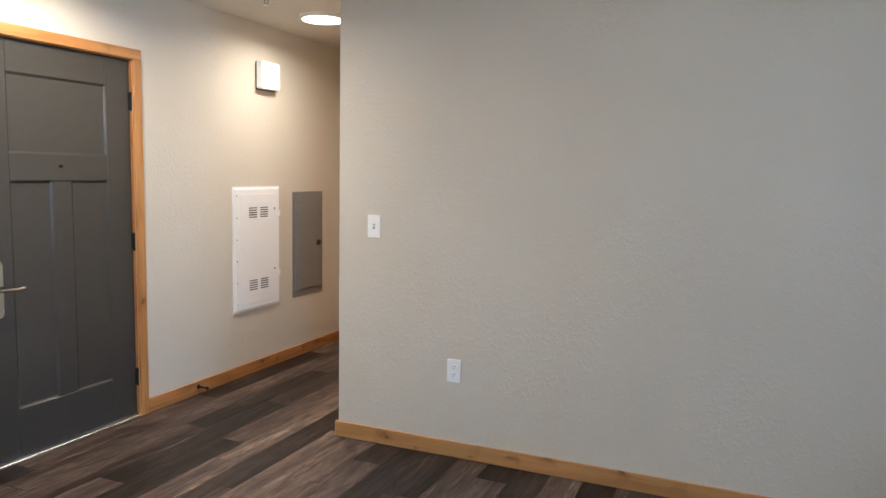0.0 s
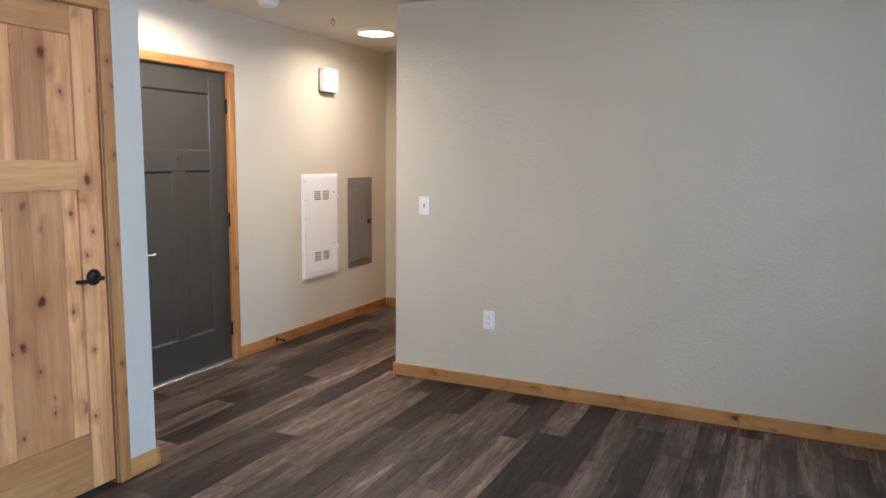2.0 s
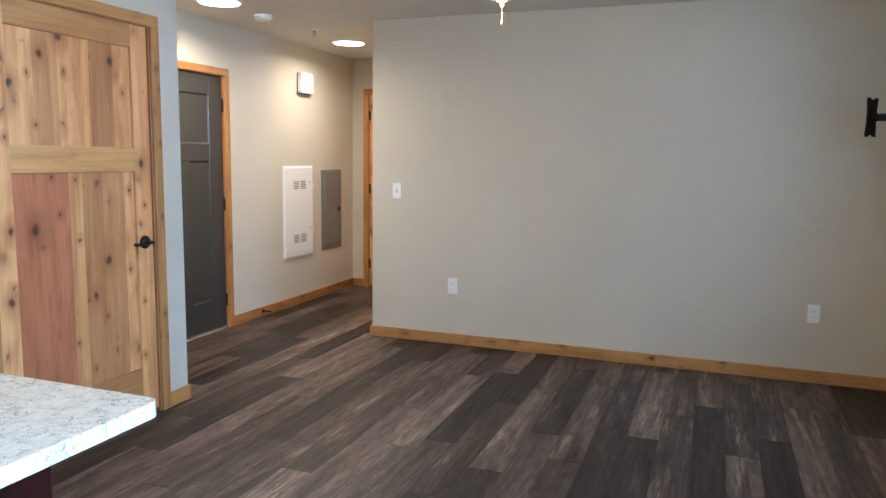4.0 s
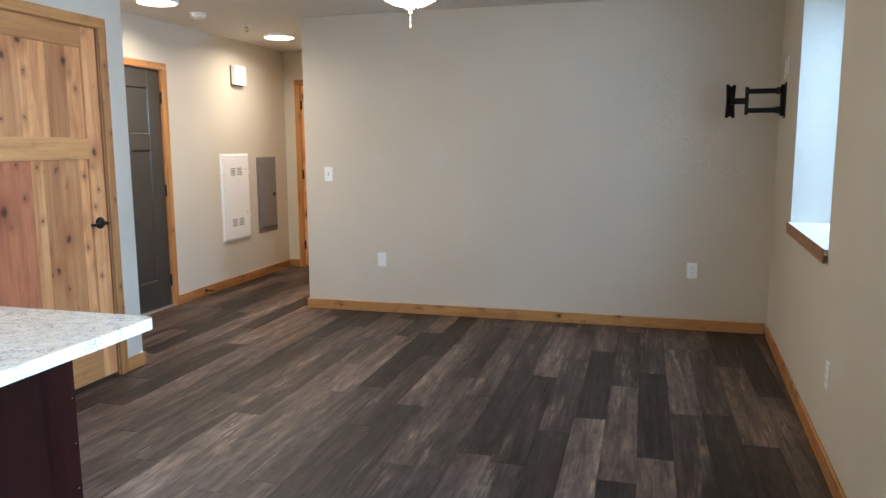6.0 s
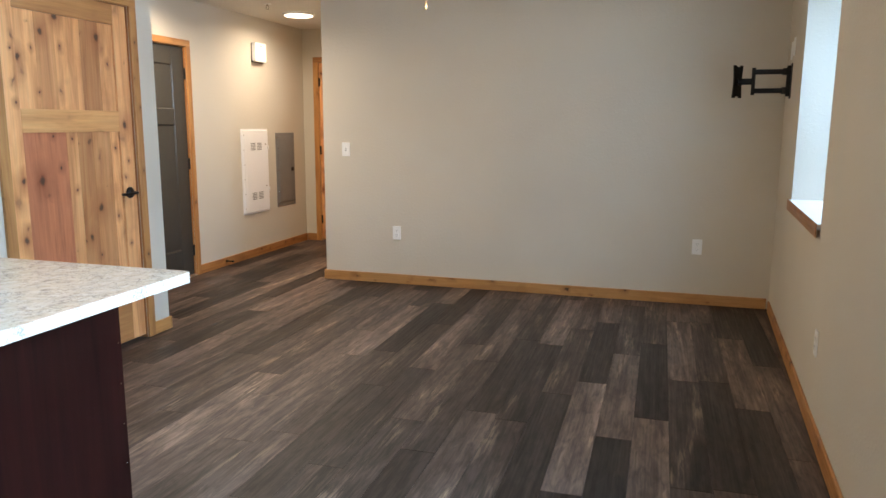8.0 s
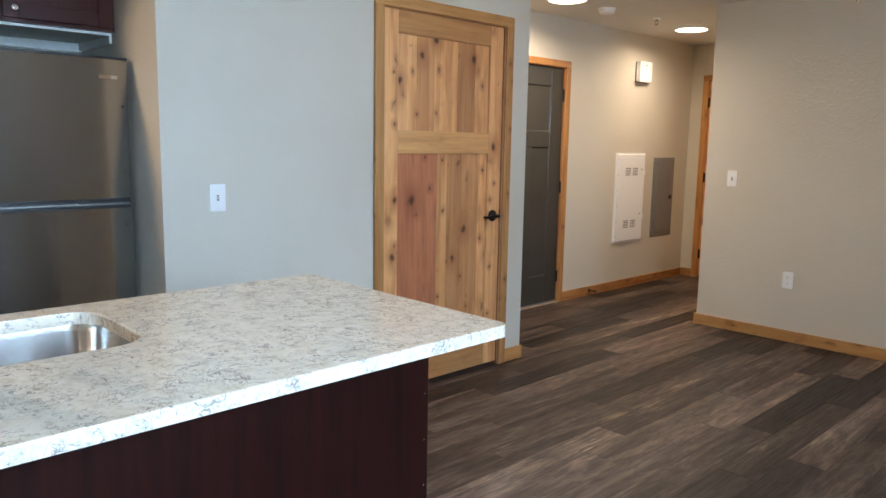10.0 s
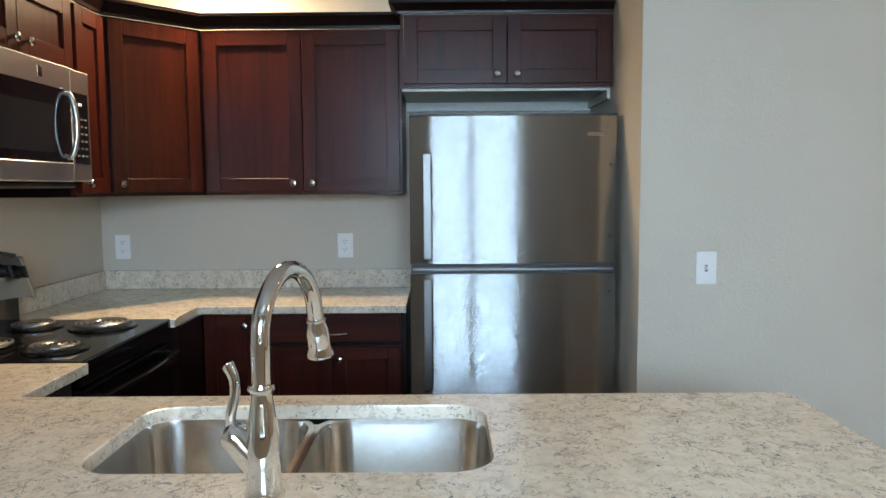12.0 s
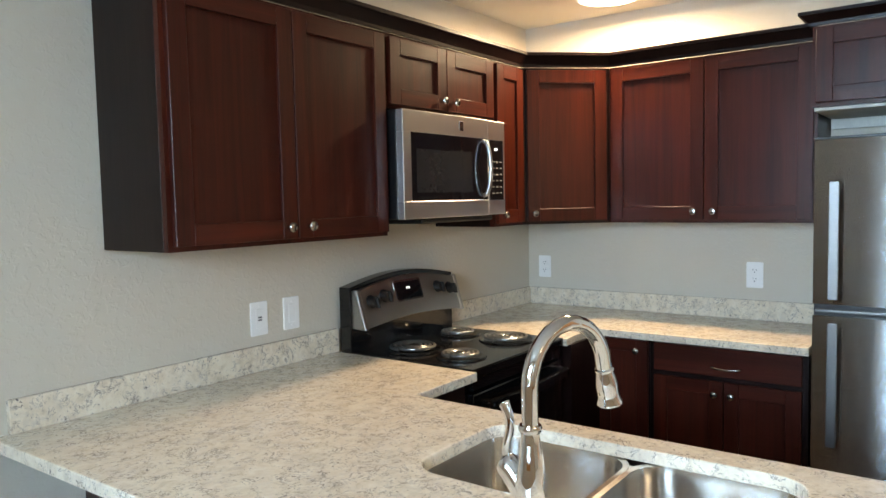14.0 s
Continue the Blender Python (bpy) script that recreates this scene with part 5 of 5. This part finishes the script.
# ---- refrigerator ----
def refrigerator():
    y0, y1 = -1.652, -0.843
    w, h = y1 - y0, 1.668
    t = thing("refrigerator", "stainless steel top-freezer refrigerator with black sides in a wall niche", "refrigerator", pose(BACK_X + 0.03, y1, 0, 0, 0, -90))
    d = 0.610
    part("body", boxes((0.004, w - 0.004, 0, d - 0.066, 0.0, h - 0.006), bevel=0.004), M_PLASTIC_BLACK, t, "black textured cabinet body")
    part("toe_grille", boxes((0.01, w - 0.01, d - 0.0655, d - 0.03, 0.0, 0.06), bevel=0.003), M_PLASTIC_BLACK, t)

    def door(z0, z1, name):
        n = 20
        front = [(0.003 + (w - 0.006) * k / n, d - 0.010 + 0.010 * math.sin(math.pi * k / n) ** 0.5) for k in range(n + 1)]
        bm = bmesh.new()
        prism(bm, [(0.003, d - 0.06), *front, (w - 0.003, d - 0.06)], z0, z1)
        for f in bm.faces:
            f.smooth = abs(f.normal.z) < 0.5 and f.normal.y > 0.5
        uv = bm.loops.layers.uv.new("grain")
        for f in bm.faces:
            for loop in f.loops:
                loop[uv].uv = (loop.vert.co.z, loop.vert.co.x)
        return part(name, bm, M_STEEL, t, "brushed stainless steel door")

    top = door(1.094, h - 0.004, "freezer_door")
    low = door(0.075, 1.052, "fridge_door")
    part("top_cap", boxes((0.002, w - 0.002, d - 0.064, d - 0.002, h - 0.0035, h + 0.006), bevel=0.002), M_PLASTIC_BLACK, t)
    part("middle_gasket", boxes((0.006, w - 0.006, d - 0.064, d - 0.02, 1.053, 1.093)), M_PLASTIC_BLACK, t)
    part("middle_trim", boxes((0.01, w - 0.01, d - 0.0195, d - 0.008, 1.064, 1.078), bevel=0.003), M_STEEL_BAR, t)
    for ob, z0, z1 in ((top, 1.115, 1.52), (low, 0.60, 1.035)):
        bm = bmesh.new()
        hx = w - 0.072
        prism(bm, rounded(hx - 0.016, hx + 0.016, z0, z1, 0.006, 3), d + 0.030, d + 0.042, 0.003, axis=1)
        box(bm, hx - 0.011, hx + 0.011, d - 0.008, d + 0.031, z0 + 0.012, z0 + 0.05, bevel=0.003)
        box(bm, hx - 0.011, hx + 0.011, d - 0.008, d + 0.031, z1 - 0.05, z1 - 0.012, bevel=0.003)
        part("door_handle", bm, M_STEEL_BAR, ob, "flat brushed steel bar handle")
    part("badge", boxes((0.045, 0.118, d - 0.006, d - 0.002, 1.585, 1.600), bevel=0.0005), M_CHROME, top, "small bright badge")
    for z in (1.20, 1.475, 0.98):
        bm = bmesh.new()
        lathe(bm, ((0.005, d - 0.009), (0.004, d - 0.004)), (0.028, 0, z), axis=1, n=10)
        part("hole_plug", bm, M_SLOT, t)
    part("hinge_cover", boxes((0.004, 0.06, d - 0.15, d - 0.07, h - 0.0055, h + 0.012), bevel=0.003), M_PLASTIC_BLACK, t)


refrigerator()

# ---- outside ----
structure("ground", boxes((-60, 60, -60, 60, -0.20, -0.16)), M_GRASS, "mown green grass outside the windows", "ground")

# ---- floor ----
floor = thing("floor", "dark grey-brown wood-look vinyl plank floor with mixed plank tones", "floor", kind="structure")
part("underlay", boxes((-3.2, 1.75, -3.2, 5.35, -0.02, -0.0025)), M_UNDER, floor)
PW, PL = 0.1545, 1.22
PLANK_TONES = {}
for tone, mat in M_PLANKS.items():
    bm = bmesh.new()
    box(bm, 0.0005, PW - 0.0005, 0.0005, PL - 0.0005, -0.006, 0.0, bevel=0.0008)
    PLANK_TONES[tone] = mesh_of("plank", bm, mat)
# where a butt joint lies in each row of planks, by the row's number
JOINTS = {-18: 2.967, -17: 2.257, -16: 2.88, -15: 2.664, -14: 2.425, -13: 2.01, -12: 1.419, -11: 2.939, -10: 1.115, -9: 1.46, -8: 0.85, -7: 0.565, -5: 1.405, -4: 0.85, -3: 1.17,
          -2: 0.48, -1: 1.405, 0: 0.67, 1: 1.83, 2: 1.01, 3: 1.227, 4: 0.553, 5: 0.82, 7: 1.425, 8: 1.075, 9: 1.78}
# planks that stand out, counted along the row from that joint
DARK = {(3, 0), (5, 0), (4, -1), (7, -1), (8, 1), (9, 0), (0, 0), (1, -1), (-5, 0), (-10, 0), (-4, 1), (-17, 0), (-16, -1), (-13, -1), (-14, 0), (-11, 0)}
DUSK = {(2, 0), (-1, -1), (-4, -1), (8, -1), (4, 1), (6, 0), (7, 0), (-2, -1), (1, -2)}
PALE = {(-7, 0), (0, -1), (3, -1), (5, -1), (8, 0), (-3, 0), (-2, 0), (4, 0), (-9, 0), (-12, -1), (-15, -1), (1, 0), (-6, 0)}
rnd = random.Random(11)
for row in range(-21, 11):
    x, joint = 0.003 + row * PW, JOINTS.get(row, rnd.random() * PL)
    for n in range(-5, 5):
        y = joint + n * PL
        tone = "dark" if (row, n) in DARK else "dusk" if (row, n) in DUSK else "pale" if (row, n) in PALE else rnd.choice(("mid", "mid", "dusk", "pale", "dark"))
        y0, y1 = max(y, RANGE_Y - 0.02), min(y + PL, HALL_END + 0.02 if x < HALL_R else LIVING_Y + 0.02)
        if y1 - y0 < 0.03 or x + PW < HALL_X or x > 1.66 or (x + PW < PANTRY_X and y0 > PANTRY_Y0 and y1 < PANTRY_Y1):
            continue
        if y1 - y0 > PL - 0.001:
            mesh = PLANK_TONES[tone]
        else:
            bm = bmesh.new()
            box(bm, 0.0005, PW - 0.0005, 0.0005, y1 - y0 - 0.0005, -0.006, 0.0, bevel=0.0008)
            mesh = mesh_of("plank", bm, M_PLANKS[tone])
        ob = new("plank", mesh)
        ob.parent = floor
        ob.location = (x, y0, 0)
